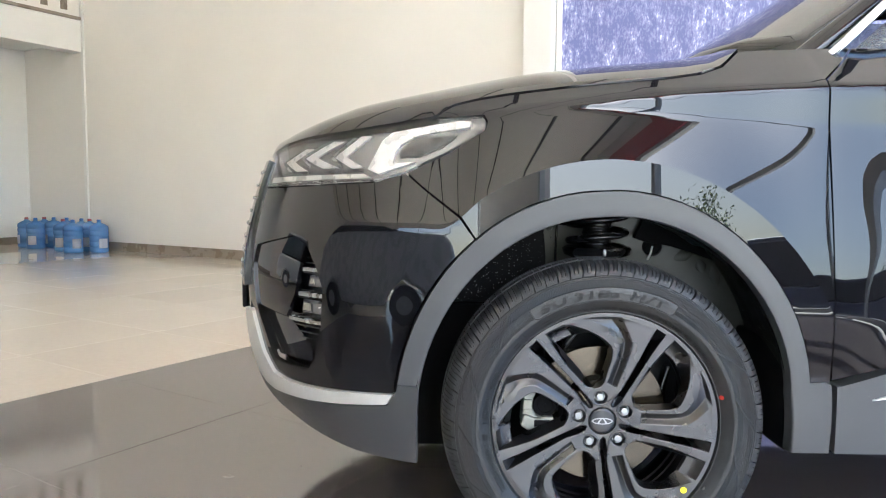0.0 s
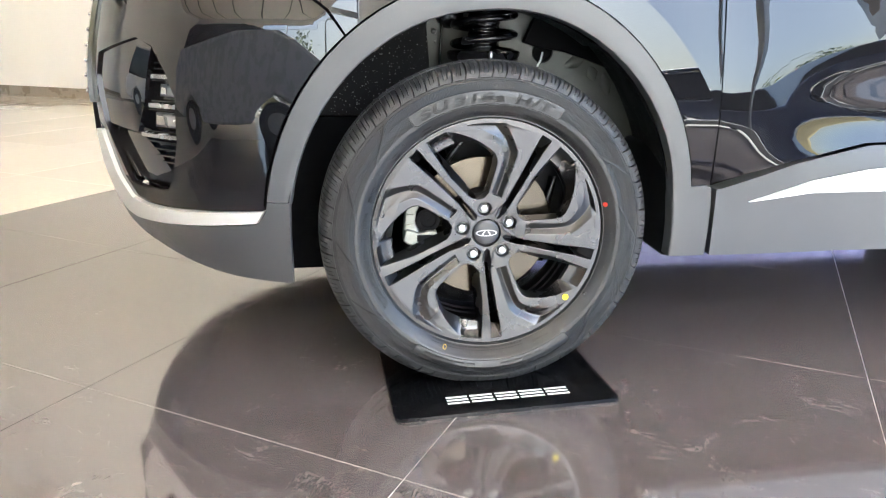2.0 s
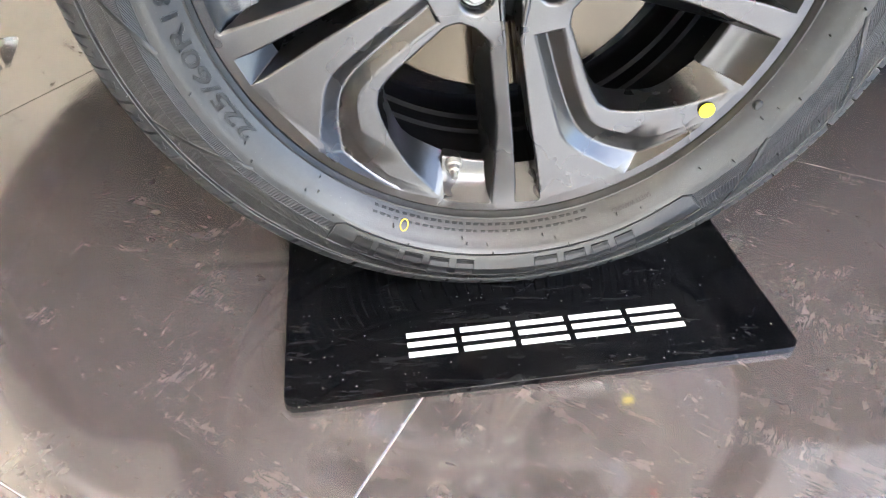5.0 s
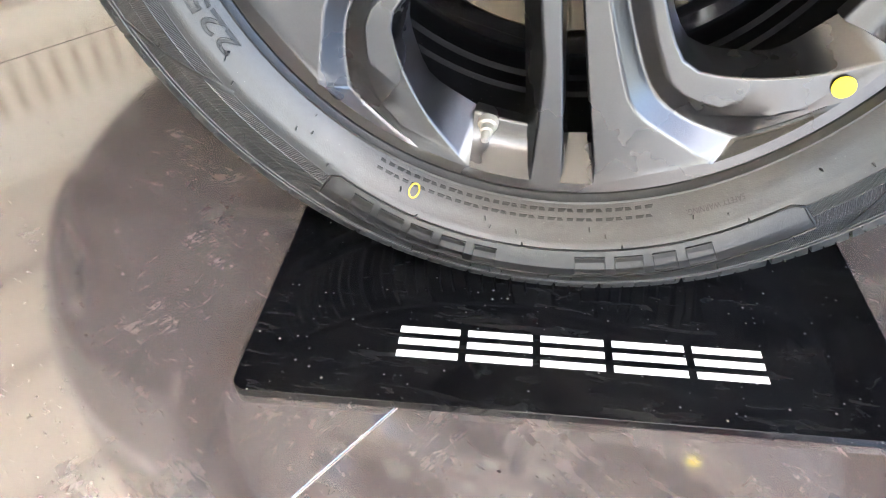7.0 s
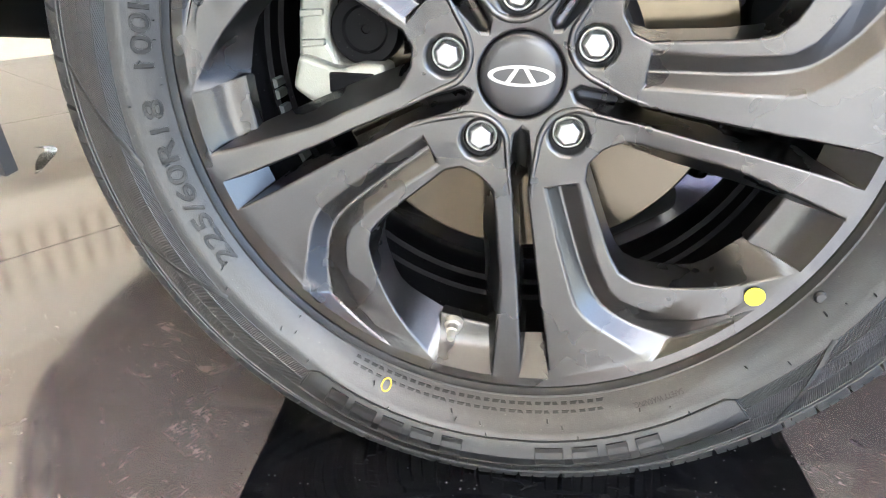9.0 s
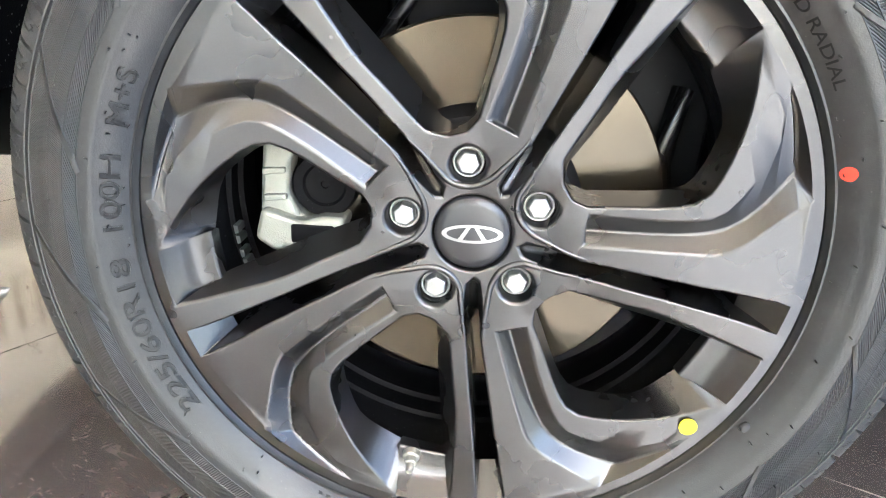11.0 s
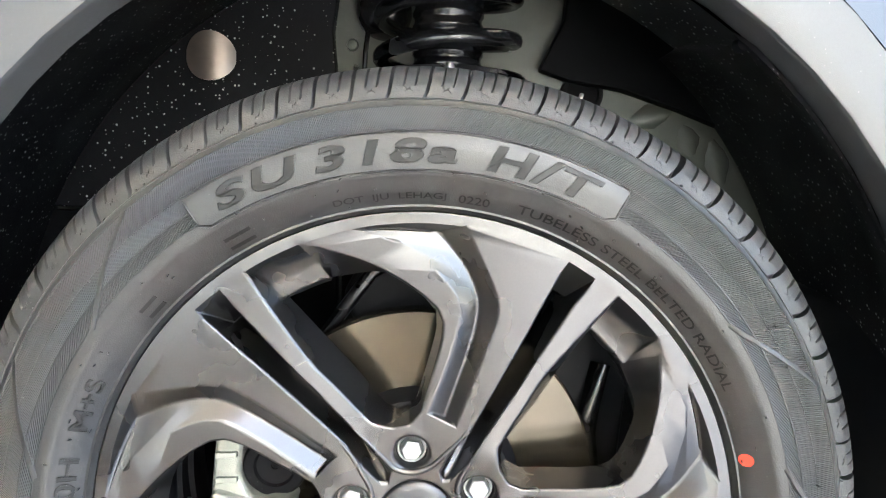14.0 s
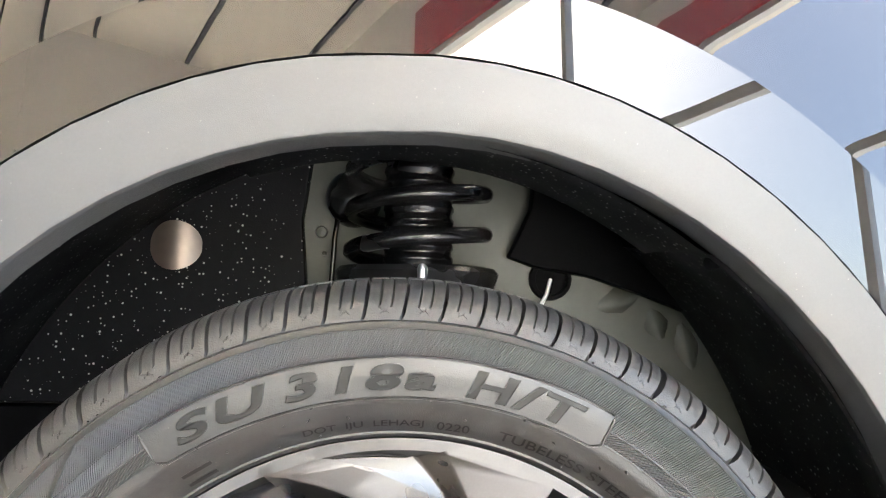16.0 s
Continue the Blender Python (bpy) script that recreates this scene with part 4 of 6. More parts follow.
part("plug", bm, material("dull_metal_plug", (.17, .14, .125), .36, metal=.7, vary=.12, scale=30), car, "bare round metal plug", 40)
# the hole is a closed ringed disc; its shade is painted, nothing is cut
bm = bmesh.new()
lathe(bm, ((.0, -.002), (.018, -.002), (.019, -.006), (.024, -.006), (.025, .004)), 24, "y", (.178, .272, .722))
part("hole_ring", bm, HOLE_SHADE, car, "near-black disc painted as a shaded hole in the inner wing", 40)
bm = bmesh.new()
sweep(bm, [(.178, .27, .722), (.172, .262, .705), (.163, .256, .69)], .0025, 6)
part("wire", bm, INK, car, "short pale wire end", 60)
for x, z, r in ((-.086, .769, .007), (-.082, .745, .003), (.231, .727, .006)):
    bm = bmesh.new()
    lathe(bm, ((.0, -.005), (r * .8, -.004), (r, 0), (r, .004)), 16, "y", (x, .272 if x < .2 else -.02, z))
    part("rivet", bm, INNER if x < .2 else BLACK, car, "", 40)
for x0, z0, x1, z1 in ((.300, .690, .312, .655), (.335, .675, .350, .620), (.235, .690, .285, .708)):
    bm = bmesh.new()
    sweep(bm, [(x0, .291, z0), ((x0 + x1) / 2, .289, (z0 + z1) / 2), (x1, .291, z1)], [.016, .021, .016], 14)
    part("pressed_rib", bm, INNER, car, "", 60)

# strut: damper tube, bellows, coil spring, top mount
SX, SY = .020, .195
bm = bmesh.new()
prof = [(.034, .66)]
for i in range(13):
    z = .705 + i * .013
    prof += [(.0345, z), (.0365, z + .003), (.0365, z + .006), (.0345, z + .009)]
prof += [(.036, .88)]
lathe(bm, prof, 32, "z", (SX, SY, 0))
part("bellows", bm, SPRING, car, "ribbed black rubber bellows", 60)
bm = bmesh.new()
sweep(bm, [(SX + .069 * math.cos(a), SY + .069 * math.sin(a), .722 + .0415 * a / (2 * math.pi)) for a in [i * math.pi / 16 - 1.2 for i in range(132)]], .0082, 12)
part("coil_spring", bm, SPRING, car, "gloss black coil spring", 60)
bm = bmesh.new()
lathe(bm, ((.0, .700), (.060, .700), (.080, .708), (.084, .722), (.079, .727), (.055, .722), (.03, .732)), 40, "z", (SX, SY, 0))
part("spring_seat", bm, SPRING, car, "", 40)
bm = bmesh.new()
lathe(bm, ((.024, .40), (.026, .55), (.028, .70)), 24, "z", (SX, SY, 0))
part("damper", bm, BLACK, car, "", 60)
bm = bmesh.new()
lathe(bm, ((.0, -.010), (.022, -.008), (.030, .0), (.031, .03)), 28, "y", (-.050, .245, .806))
part("grommet", bm, SPRING, car, "round black rubber grommet", 60)
bm = bmesh.new()
sweep(bm, [(-.066, .262, .80), (-.070, .258, .76), (-.072, .258, .71), (-.071, .26, .66)], .003, 8)
part("sensor_lead", bm, SPRING, car, "thin black sensor lead", 60)
bm = bmesh.new()
lathe(bm, ((.0, .0), (.004, .0), (.005, .010), (.003, .014), (.0, .015)), 12, "z", (SX, SY - .095, .712))
part("nipple", bm, NUT, car, "", 40)
# ---- front wheel ----
ZC = 0.352
wheel = part("wheel", bmesh.new(), BARREL, car, "eighteen inch dark alloy wheel with new tyre")


def face_y(r):
    return -.004 - .024 * min(r / .238, 1.0)


def on_wheel(r, deg, y):
    return Vector((r * math.cos(radians(deg)), y, ZC + r * math.sin(radians(deg))))


# rim face, one fifth at a time: broad spoke, bevelled channel, ridge, window, thin spoke, slot
rim = bmesh.new()
pool = {}


def rv(r, deg, lift=0.0, absolute=None, k=0):
    r = r / 1000
    y = absolute if absolute is not None else face_y(r) + lift
    p = on_wheel(r, round(deg + 72 * k, 4) % 360, y)
    key = tuple(round(c, 5) for c in p)
    if key not in pool:
        pool[key] = rim.verts.new(p)
    return pool[key]


def quad_strip(a, b):
    for i in range(len(a) - 1):
        vs = []
        for v in (a[i], a[i + 1], b[i + 1], b[i]):
            if v not in vs:
                vs.append(v)
        if len(vs) > 2 and rim.faces.get(vs) is None:
            rim.faces.new(vs)


def arc(d0, d1, r=238.0, n=5, k=0):
    return [rv(r, d0 + (d1 - d0) * i / n, k=k) for i in range(n + 1)]


RIGHT = ((238, 62.8), (215.7, 62.7), (190.4, 62.5), (175.5, 62.2), (131.6, 61.6), (83.2, 60.4))
CREASE = ((238, 82.1), (216, 78.2), (200, 74.6), (190, 72.4), (178, 71.0), (160, 70.6), (131.6, 70.2), (83.2, 69.6))
FOOT = ((231.5, 87.0), (212, 82.0), (199, 79.0), (188, 76.8), (175, 75.5), (158, 75.0), (131, 74.9), (84, 76.0))
RIDGE = ((238, 102.9), (223, 93.8), (206, 88.0), (192, 83.4), (182, 80.8), (172, 79.6), (158, 79.6), (133.8, 80.3), (88.2, 85.0))
EDGE = ((238, 112.6), (229.3, 109.0), (214, 102.6), (197, 95.6), (182, 89.4), (172, 85.8), (162, 84.2), (150, 84.0), (137, 84.5), (88.1, 89.5))
DEEP = ((204, 110.3), (199, 99.6), (186, 93.4), (174, 88.6), (166, 86.3), (158, 85.4), (148, 85.4), (134, 86.0), (90, 91.2))
THIN_L = ((238, 129.0), (218, 129.3), (156, 128.4), (136, 127.6), (93, 125.6))
THIN_R = ((238, 123.5), (218, 123.6), (156, 123.4), (136, 121.9), (87, 115.5))
THIN_D = ((204, 121.0), (190, 120.2), (146, 116.8), (126, 114.4), (88, 108.0))
BACK_Y = .034
CAP_R, NUT_R, NUT_ANG, POCKET = 30.5, 54.0, 95.5, 14.7
STEPS = 17
hub_edges, crisp = [], []


def even(points, n=STEPS):
    """a polar line, rounded and cut into n even steps"""
    p = smooth_curve([(r * math.cos(radians(d)), r * math.sin(radians(d))) for r, d in points], 8)
    ln = np.r_[0, np.cumsum(np.linalg.norm(np.diff(p, axis=0), axis=1))]
    q = np.linspace(0, ln[-1], n)
    xs, ys = np.interp(q, ln, p[:, 0]), np.interp(q, ln, p[:, 1])
    return [(float(math.hypot(x, y)), math.degrees(math.atan2(y, x))) for x, y in zip(xs, ys)]


E_RIGHT, E_CREASE, E_FOOT, E_RIDGE, E_EDGE, E_DEEP = (even(q) for q in (RIGHT, CREASE, FOOT, RIDGE, EDGE, DEEP))
E_THIN_L, E_THIN_R, E_THIN_D = (even(q, 11) for q in (THIN_L, THIN_R, THIN_D))


def hub_line(vs):
    for a, b in zip(vs, vs[1:]):
        e = rim.edges.get((a, b)) or rim.edges.new((a, b))
        hub_edges.append(e)


for k in range(5):
    right = [rv(r, d, k=k) for r, d in E_RIGHT]
    crease = [rv(r, d, k=k) for r, d in E_CREASE]
    foot = [rv(r, d, .0105, k=k) for r, d in E_FOOT]
    ridge = [rv(r, d, .0 if i == 0 else .0015, k=k) for i, (r, d) in enumerate(E_RIDGE)]
    edge = [rv(r, d, .0 if i == 0 else .0016, k=k) for i, (r, d) in enumerate(E_EDGE)]
    deep = [rv(r, d, absolute=.004 + .020 * i / (STEPS - 1), k=k) for i, (r, d) in enumerate(E_DEEP)]
    thin_l = [rv(r, d, k=k) for r, d in E_THIN_L]
    thin_r = [rv(r, d, .0 if i == 0 else .0015, k=k) for i, (r, d) in enumerate(E_THIN_R)]
    thin_d = [rv(r, d, absolute=.006 + .016 * i / 10, k=k) for i, (r, d) in enumerate(E_THIN_D)]
    # rim band and lip
    outer = [rv(246.2, d, .0, k=k) for d in np.linspace(62.8, 134.8, 31)]
    inner_runs = arc(62.8, 82.1, n=8, k=k) + arc(82.1, 102.9, n=8, k=k)[1:] + arc(102.9, 112.6, n=4, k=k)[1:] + arc(112.6, 123.5, n=5, k=k)[1:] + arc(123.5, 129.0, n=3, k=k)[1:] + arc(129.0, 134.8, n=2, k=k)[1:]
    quad_strip(inner_runs, outer)
    quad_strip(outer, [rv(246.5, d, absolute=-.010, k=k) for d in np.linspace(62.8, 134.8, 31)])
    # broad spoke
    rim.faces.new(arc(62.8, 82.1, n=8, k=k))
    quad_strip(crease, right)
    # channel: outer wall, slope, floor; ridge strip; wall down to the window
    wall_arc = arc(82.1, 102.9, n=8, k=k)
    under = [foot[0]] + [rv(231.5 + 6.5 * i / 8, 87.0 + 15.9 * i / 8, .0105 * (1 - i / 8), k=k) for i in range(1, 8)] + [wall_arc[-1]]
    quad_strip(wall_arc, under)
    rim.faces.new(under)
    quad_strip(crease, foot)
    quad_strip(foot, ridge)
    rim.faces.new((foot[-1], crease[-1], ridge[-1]))
    rim.faces.new(arc(102.9, 112.6, n=4, k=k))
    quad_strip(ridge, edge)
    quad_strip(edge, deep)
    # window's outer wall slopes down to the hole
    wo = arc(123.5, 112.6, n=5, k=k)
    lo = [thin_d[0]] + [rv(202.5 - .2 * i, 121.0 - 13.0 * i / 5, absolute=.006 - .0004 * i, k=k) for i in range(1, 5)] + [deep[0]]
    shelf = [wo]
    for r, y, q in ((231.0, -.0165, .22), (225.0, -.0100, .42), (217.0, -.0064, .64), (204.8, -.0046, .92)):
        shelf.append([rv(r, (123.5 - 10.9 * i / 5) * (1 - q) + (121.4 - 11.2 * i / 5) * q, absolute=y, k=k) for i in range(6)])
    shelf.append(lo)
    for a, b in zip(shelf, shelf[1:]):
        quad_strip(a, b)
    for col in (0, -1):
        side_face = rim.faces.new([row[col] for row in shelf])
        crisp += [v for v in side_face.verts]
    # thin spoke
    rim.faces.new(arc(129.0, 123.5, n=3, k=k))
    quad_strip(thin_l, thin_r)
    quad_strip(thin_r, thin_d)
    # slot: walls and a sloped outer end
    nxt = [rv(r, d + 72, k=k) for r, d in E_RIGHT]
    low_l = [rv(min(r, 213), d + 72 - .8, absolute=.002 if r > 213 else BACK_Y, k=k) for r, d in E_RIGHT]
    low_t = [rv(min(r, 213), d + .5, absolute=.002 if r > 213 else BACK_Y, k=k) for r, d in E_THIN_L]
    quad_strip(nxt, low_l)
    quad_strip(low_t, thin_l)
    ends = arc(129.0, 134.8, n=2, k=k)
    rim.faces.new([ends[2], ends[1], ends[0], low_t[0], low_l[0]])
    # valley between two nuts, running in from the slot to the cap
    tip = [rv(76, 123.6, k=k), rv(58, 121.6, k=k), rv(42, 121.2, k=k), rv(36.5, 129.3, k=k), rv(42, 137.2, k=k), rv(58, 136.4, k=k), rv(76, 133.6, k=k)]
    low_tip = [rv(76, 126.2, absolute=.020, k=k), rv(58, 125.4, absolute=.007, k=k), rv(43, 125.2, .007, k=k), rv(39.0, 129.3, .004, k=k), rv(43, 133.2, .007, k=k), rv(58, 132.6, absolute=.007, k=k), rv(76, 131.4, absolute=.020, k=k)]
    lowt = [low_t[-1]] + low_tip + [low_l[-1]]
    bay = [rv(79, 95, k=k), rv(78, 105, k=k)]
    hub_line([right[-1], crease[-1], ridge[-1], edge[-1]] + bay + [thin_r[-1], thin_l[-1]] + tip + [nxt[-1]])
    quad_strip([thin_l[-1]] + tip + [nxt[-1]], lowt)
    for a, b in ((0, 8), (1, 7), (2, 6)):
        rim.faces.new((lowt[a], lowt[a + 1], lowt[b - 1], lowt[b]))
    rim.faces.new((lowt[3], lowt[4], lowt[5]))
    lowb = [deep[-1]] + [rv(80, 96, absolute=BACK_Y, k=k), rv(79, 104, absolute=BACK_Y, k=k), thin_d[-1]]
    quad_strip([edge[-1]] + bay + [thin_r[-1]], lowb)
    # lug pocket
    ring, ring1, ring2 = [], [], []
    c = on_wheel(NUT_R / 1000, NUT_ANG + 72 * k, 0)
    for i in range(24):
        a = 2 * math.pi * i / 24
        x, z = c.x + POCKET / 1000 * math.cos(a), c.z + POCKET / 1000 * math.sin(a)
        y = face_y(math.hypot(x, z - ZC))
        ring.append(rim.verts.new((x, y, z)))
        ring1.append(rim.verts.new((c.x + .90 * (x - c.x), y + .0035, c.z + .90 * (z - c.z))))
        ring2.append(rim.verts.new((c.x + .86 * (x - c.x), .003, c.z + .86 * (z - c.z))))
    hub_line(ring + [ring[0]])
    for a, b in ((ring, ring1), (ring1, ring2)):
        for i in range(24):
            rim.faces.new((a[i], a[(i + 1) % 24], b[(i + 1) % 24], b[i]))
    rim.faces.new(ring2)
cap_ring = [rv(CAP_R, i * 7.5) for i in range(48)]
cap_low = [rv(CAP_R - .5, i * 7.5, absolute=.004) for i in range(48)]
quad_strip(cap_ring + [cap_ring[0]], cap_low + [cap_low[0]])
hub_line(cap_ring + [cap_ring[0]])
bmesh.ops.triangle_fill(rim, use_beauty=True, edges=list(dict.fromkeys(hub_edges)))
crisp = {tuple(round(c, 4) for c in v.co) for v in crisp}
bmesh.ops.remove_doubles(rim, verts=rim.verts, dist=.00002)
bmesh.ops.recalc_face_normals(rim, faces=rim.faces)
big = max((f for f in rim.faces if f.calc_area() > .0005), key=lambda f: abs(f.normal.y))
if big.normal.y > 0:
    bmesh.ops.reverse_faces(rim, faces=rim.faces)
soft = rim.edges.layers.float.new("bevel_weight_edge")
for e in rim.edges:
    out_r = min(math.hypot(v.co.x, v.co.z - ZC) for v in e.verts)
    if len(e.link_faces) == 2 and e.calc_face_angle(0) > radians(28) and out_r < .2365 and not all(tuple(round(c, 4) for c in v.co) in crisp for v in e.verts):
        e[soft] = 1.0
rim_ob = part("rim", rim, ALLOY, wheel, "dark machined five-spoke alloy rim", 32, bevel=.0022, segments=3)
rim_ob.modifiers["edge"].use_clamp_overlap = False
rim_ob.modifiers["edge"].limit_method = "WEIGHT"
# raised beads that run round each nut from spoke to spoke
BEAD = ((92, 62.2), (74, 63.5), (58, 68.0), (44, 76.0), (37.2, 95.0), (44, 114.0), (58, 119.2), (74, 122.2), (90, 124.6))
for k in range(5):
    bm = bmesh.new()
    path = even(BEAD, 33)
    sweep(bm, [on_wheel(r / 1000, d + 72 * k, face_y(r / 1000) + .0012) for r, d in path], [.0008 + .0020 * math.sin(math.pi * min(1, max(0, i / 32))) ** .5 for i in range(33)], 10)
    part("spoke_bead", bm, ALLOY, wheel, "", 60)
bm = bmesh.new()
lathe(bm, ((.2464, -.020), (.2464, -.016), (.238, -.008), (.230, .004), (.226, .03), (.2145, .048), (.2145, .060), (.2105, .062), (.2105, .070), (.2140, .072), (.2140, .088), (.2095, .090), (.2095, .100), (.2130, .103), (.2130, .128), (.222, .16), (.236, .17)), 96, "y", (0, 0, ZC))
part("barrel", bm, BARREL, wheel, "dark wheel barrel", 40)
# stick-on balance weights inside the barrel
for d in (186.0, 192.2, 201.5):
    bm = bmesh.new()
    for a in (d, d + 2.6):
        slab(bm, [(.2085, a), (.2085, a + 2.3), (.2045, a + 2.0), (.2045, a + .3)], lambda r, t, q: on_wheel(r, t, .050 + q), .017)
    part("balance_weight", bm, NUT, wheel, "small grey metal balance weight", 30, bevel=.0008)

# centre cap with a plain oval mark
bm = bmesh.new()
lathe(bm, ((.0, -.0080), (.012, -.0078), (.022, -.0071), (.0275, -.0057), (.0293, -.0035), (.0295, .004)), 64, "y", (0, 0, ZC))
cap = part("centre_cap", bm, material("cap_grey", (.050, .050, .053), .30, metal=.5, vary=.06), wheel, "round dark grey centre cap", 40)
bm = bmesh.new()
def mark(u, w):
    return Vector((u, -.0083 + .9 * (u * u + w * w), ZC + w))
ro, ri = [], []
for i in range(48):
    a = 2 * math.pi * i / 48
    ro.append((.0234 * math.cos(a), .0074 * math.sin(a)))
    ri.append((.0196 * math.cos(a), .0052 * math.sin(a)))
vo, vi, vl = [bm.verts.new(mark(*p)) for p in ro], [bm.verts.new(mark(*p)) for p in ri], [bm.verts.new(mark(*p) + Vector((0, .002, 0))) for p in ro]
for i in range(48):
    j = (i + 1) % 48
    bm.faces.new((vo[i], vo[j], vi[j], vi[i])), bm.faces.new((vo[i], vl[i], vl[j], vo[j]))
for s in (-1, 1):
    q = [(s * .0004, .0066), (s * .0034, .0066), (s * .0118, -.0056), (s * .0078, -.0056)]
    top = [bm.verts.new(mark(*p) + Vector((0, -.0002, 0))) for p in q]
    low = [bm.verts.new(mark(*p) + Vector((0, .0018, 0))) for p in q]
    bm.faces.new(top)
    for i in range(4):
        bm.faces.new((top[i], low[i], low[(i + 1) % 4], top[(i + 1) % 4]))
bmesh.ops.recalc_face_normals(bm, faces=bm.faces)
part("oval_mark", bm, material("mark_silver", (.36, .36, .36), .3, metal=.8, vary=.05), wheel, "plain silver oval mark", 40)

# nuts
bm = bmesh.new()
hexa = [(math.cos(radians(60 * i)), math.sin(radians(60 * i))) for i in range(6)]
rings = [[bm.verts.new((r * a, y, r * b)) for a, b in hexa] for r, y in ((.0078, .0), (.0092, .0012), (.0100, .004), (.0100, .009))]
bm.faces.new(rings[0])
for a, b in zip(rings, rings[1:]):
    for i in range(6):
        bm.faces.new((a[i], a[(i + 1) % 6], b[(i + 1) % 6], b[i]))
lathe(bm, ((.0094, .0075), (.0108, .0062), (.0119, .0068), (.0122, .0085), (.0118, .012)), 32, "y")
bmesh.ops.recalc_face_normals(bm, faces=bm.faces)
nut_mesh = mesh_of(bm, "lug_nut", NUT, 20)
for k in range(5):
    nb = new("lug_nut", nut_mesh)
    nb.parent, nb.matrix_parent_inverse = wheel, wheel.matrix_basis.inverted()
    p = on_wheel(NUT_R / 1000, NUT_ANG + 72 * k, -.0055)
    nb.matrix_basis = Matrix.Translation(p) @ pose(0, 0, 0, 0, 13 * k + 7, 0)
    md = nb.modifiers.new("edge", "BEVEL")
    md.width, md.segments = .0008, 2
# valve, paint dots
bm = bmesh.new()
lathe(bm, ((.0, -.020), (.0026, -.020), (.0034, -.018), (.0034, -.012), (.0050, -.011), (.0052, -.006), (.0074, -.005), (.0080, .0)), 16, "y")
vob = part("valve", bm, material("valve_nickel", (.34, .33, .29), .35, metal=.5, vary=.05), wheel, "small bright tyre valve", 40)
vob.matrix_basis = Matrix.Translation(on_wheel(.2095, -102.3, -.0048)) @ pose(0, 0, 0, 16, 0, 0)
bm = bmesh.new()
pts = [on_wheel(.230 + .0072 * math.cos(a), -39.6 + math.degrees(.0072 * math.sin(a) / .23), -.0281) for a in [2 * math.pi * i / 28 for i in range(28)]]
top, low = [bm.verts.new(p) for p in pts], [bm.verts.new(p + Vector((0, .0012, 0))) for p in pts]
bm.faces.new(top)
for i in range(28):
    bm.faces.new((top[i], low[i], low[(i + 1) % 28], top[(i + 1) % 28]))
part("paint_dot", bm, YELLOW, wheel, "yellow paint dot")

# brake disc, hat, caliper
bm = bmesh.new()
lathe(bm, ((.088, .052), (.155, .052), (.157, .054), (.157, .074), (.155, .076), (.088, .076)), 96, "y", (0, 0, ZC))
part("brake_disc", bm, STEEL_TAN, car, "tan-tinged steel brake disc", 40)
bm = bmesh.new()
lathe(bm, ((.0, .030), (.074, .030), (.082, .034), (.086, .046), (.090, .0515)), 64, "y", (0, 0, ZC))
part("disc_hat", bm, BLACK, car, "black disc hat", 40)
bm = bmesh.new()
slab(bm, [(-.168, .078), (-.140, .080), (-.137, .058), (-.148, .040), (-.151, .016), (-.142, -.004), (-.103, -.003), (-.104, -.013), (-.127, -.027), (-.162, -.030), (-.177, -.020), (-.174, .02)], lambda a, b, d: (a, .030 + d, ZC + b), .04)
cal = part("caliper", bm, CAST, car, "pale grey cast brake caliper", 40, bevel=.005, segments=3)
bm = bmesh.new()
slab(bm, [(-.172, .004), (-.160, .001), (-.140, -.006), (-.122, -.001), (-.104, -.001), (-.103, -.013), (-.126, -.030), (-.163, -.033), (-.179, -.022)], lambda a, b, d: (a, .020 + d, ZC + b), .03)
part("caliper_bridge", bm, CAST, cal, bevel=.005, segments=3)
bm = bmesh.new()
lathe(bm, ((.0, .037), (.003, .037), (.0035, .0355), (.016, .0355), (.018, .033), (.0255, .033), (.0275, .036), (.028, .06)), 40, "y", (-.122, 0, ZC + .022))
part("piston_cover", bm, BARREL, cal, "dark round pad cover", 40)
bm = bmesh.new()
slab(bm, [(-.150, .085), (-.085, .070), (-.072, .03), (-.085, .0), (-.10, -.004), (-.10, .03), (-.12, .055)], lambda a, b, d: (a, .052 + d, ZC + b), .03)
part("caliper_bracket", bm, CAST, cal, bevel=.004)
bm = bmesh.new()
slab(bm, [(-.150, -.026), (-.118, -.026), (-.112, -.045), (-.128, -.052), (-.152, -.046)], lambda a, b, d: (a, .040 + d, ZC + b), .025)
part("caliper_bolt_lug", bm, CAST, cal, bevel=.004)
bm = bmesh.new()
lathe(bm, ((.0, .028), (.006, .028), (.0075, .030), (.0075, .042)), 6, "y", (-.133, 0, ZC - .039))
part("bolt", bm, NUT, cal, "", 20)
bm = bmesh.new()
lathe(bm, ((.0, .024), (.0045, .024), (.0055, .026), (.0055, .034), (.009, .035), (.009, .060)), 20, "y", (-.158, 0, ZC + .064))
part("guide_pin", bm, NUT, cal, "", 30)
for dz in (.008, .030):
    bm = bmesh.new()
    slab(bm, [(-.171, dz), (-.152, dz + .002), (-.152, dz + .007), (-.171, dz + .006)], lambda a, b, d: (a, .0265 + d, ZC + b), .006)
    part("caliper_rib", bm, CAST, cal, "", bevel=.0015)
# thin dark plate on the bridge: a recess's shade put into colour
bm = bmesh.new()
slab(bm, [(-.148, -.008), (-.112, -.008), (-.112, -.020), (-.148, -.024)], lambda a, b, d: (a, .0185 + d, ZC + b), .004)
part("caliper_recess", bm, BARREL, cal, "dark plate painted as the shade of a recess in the casting", bevel=.002)
bm = bmesh.new()
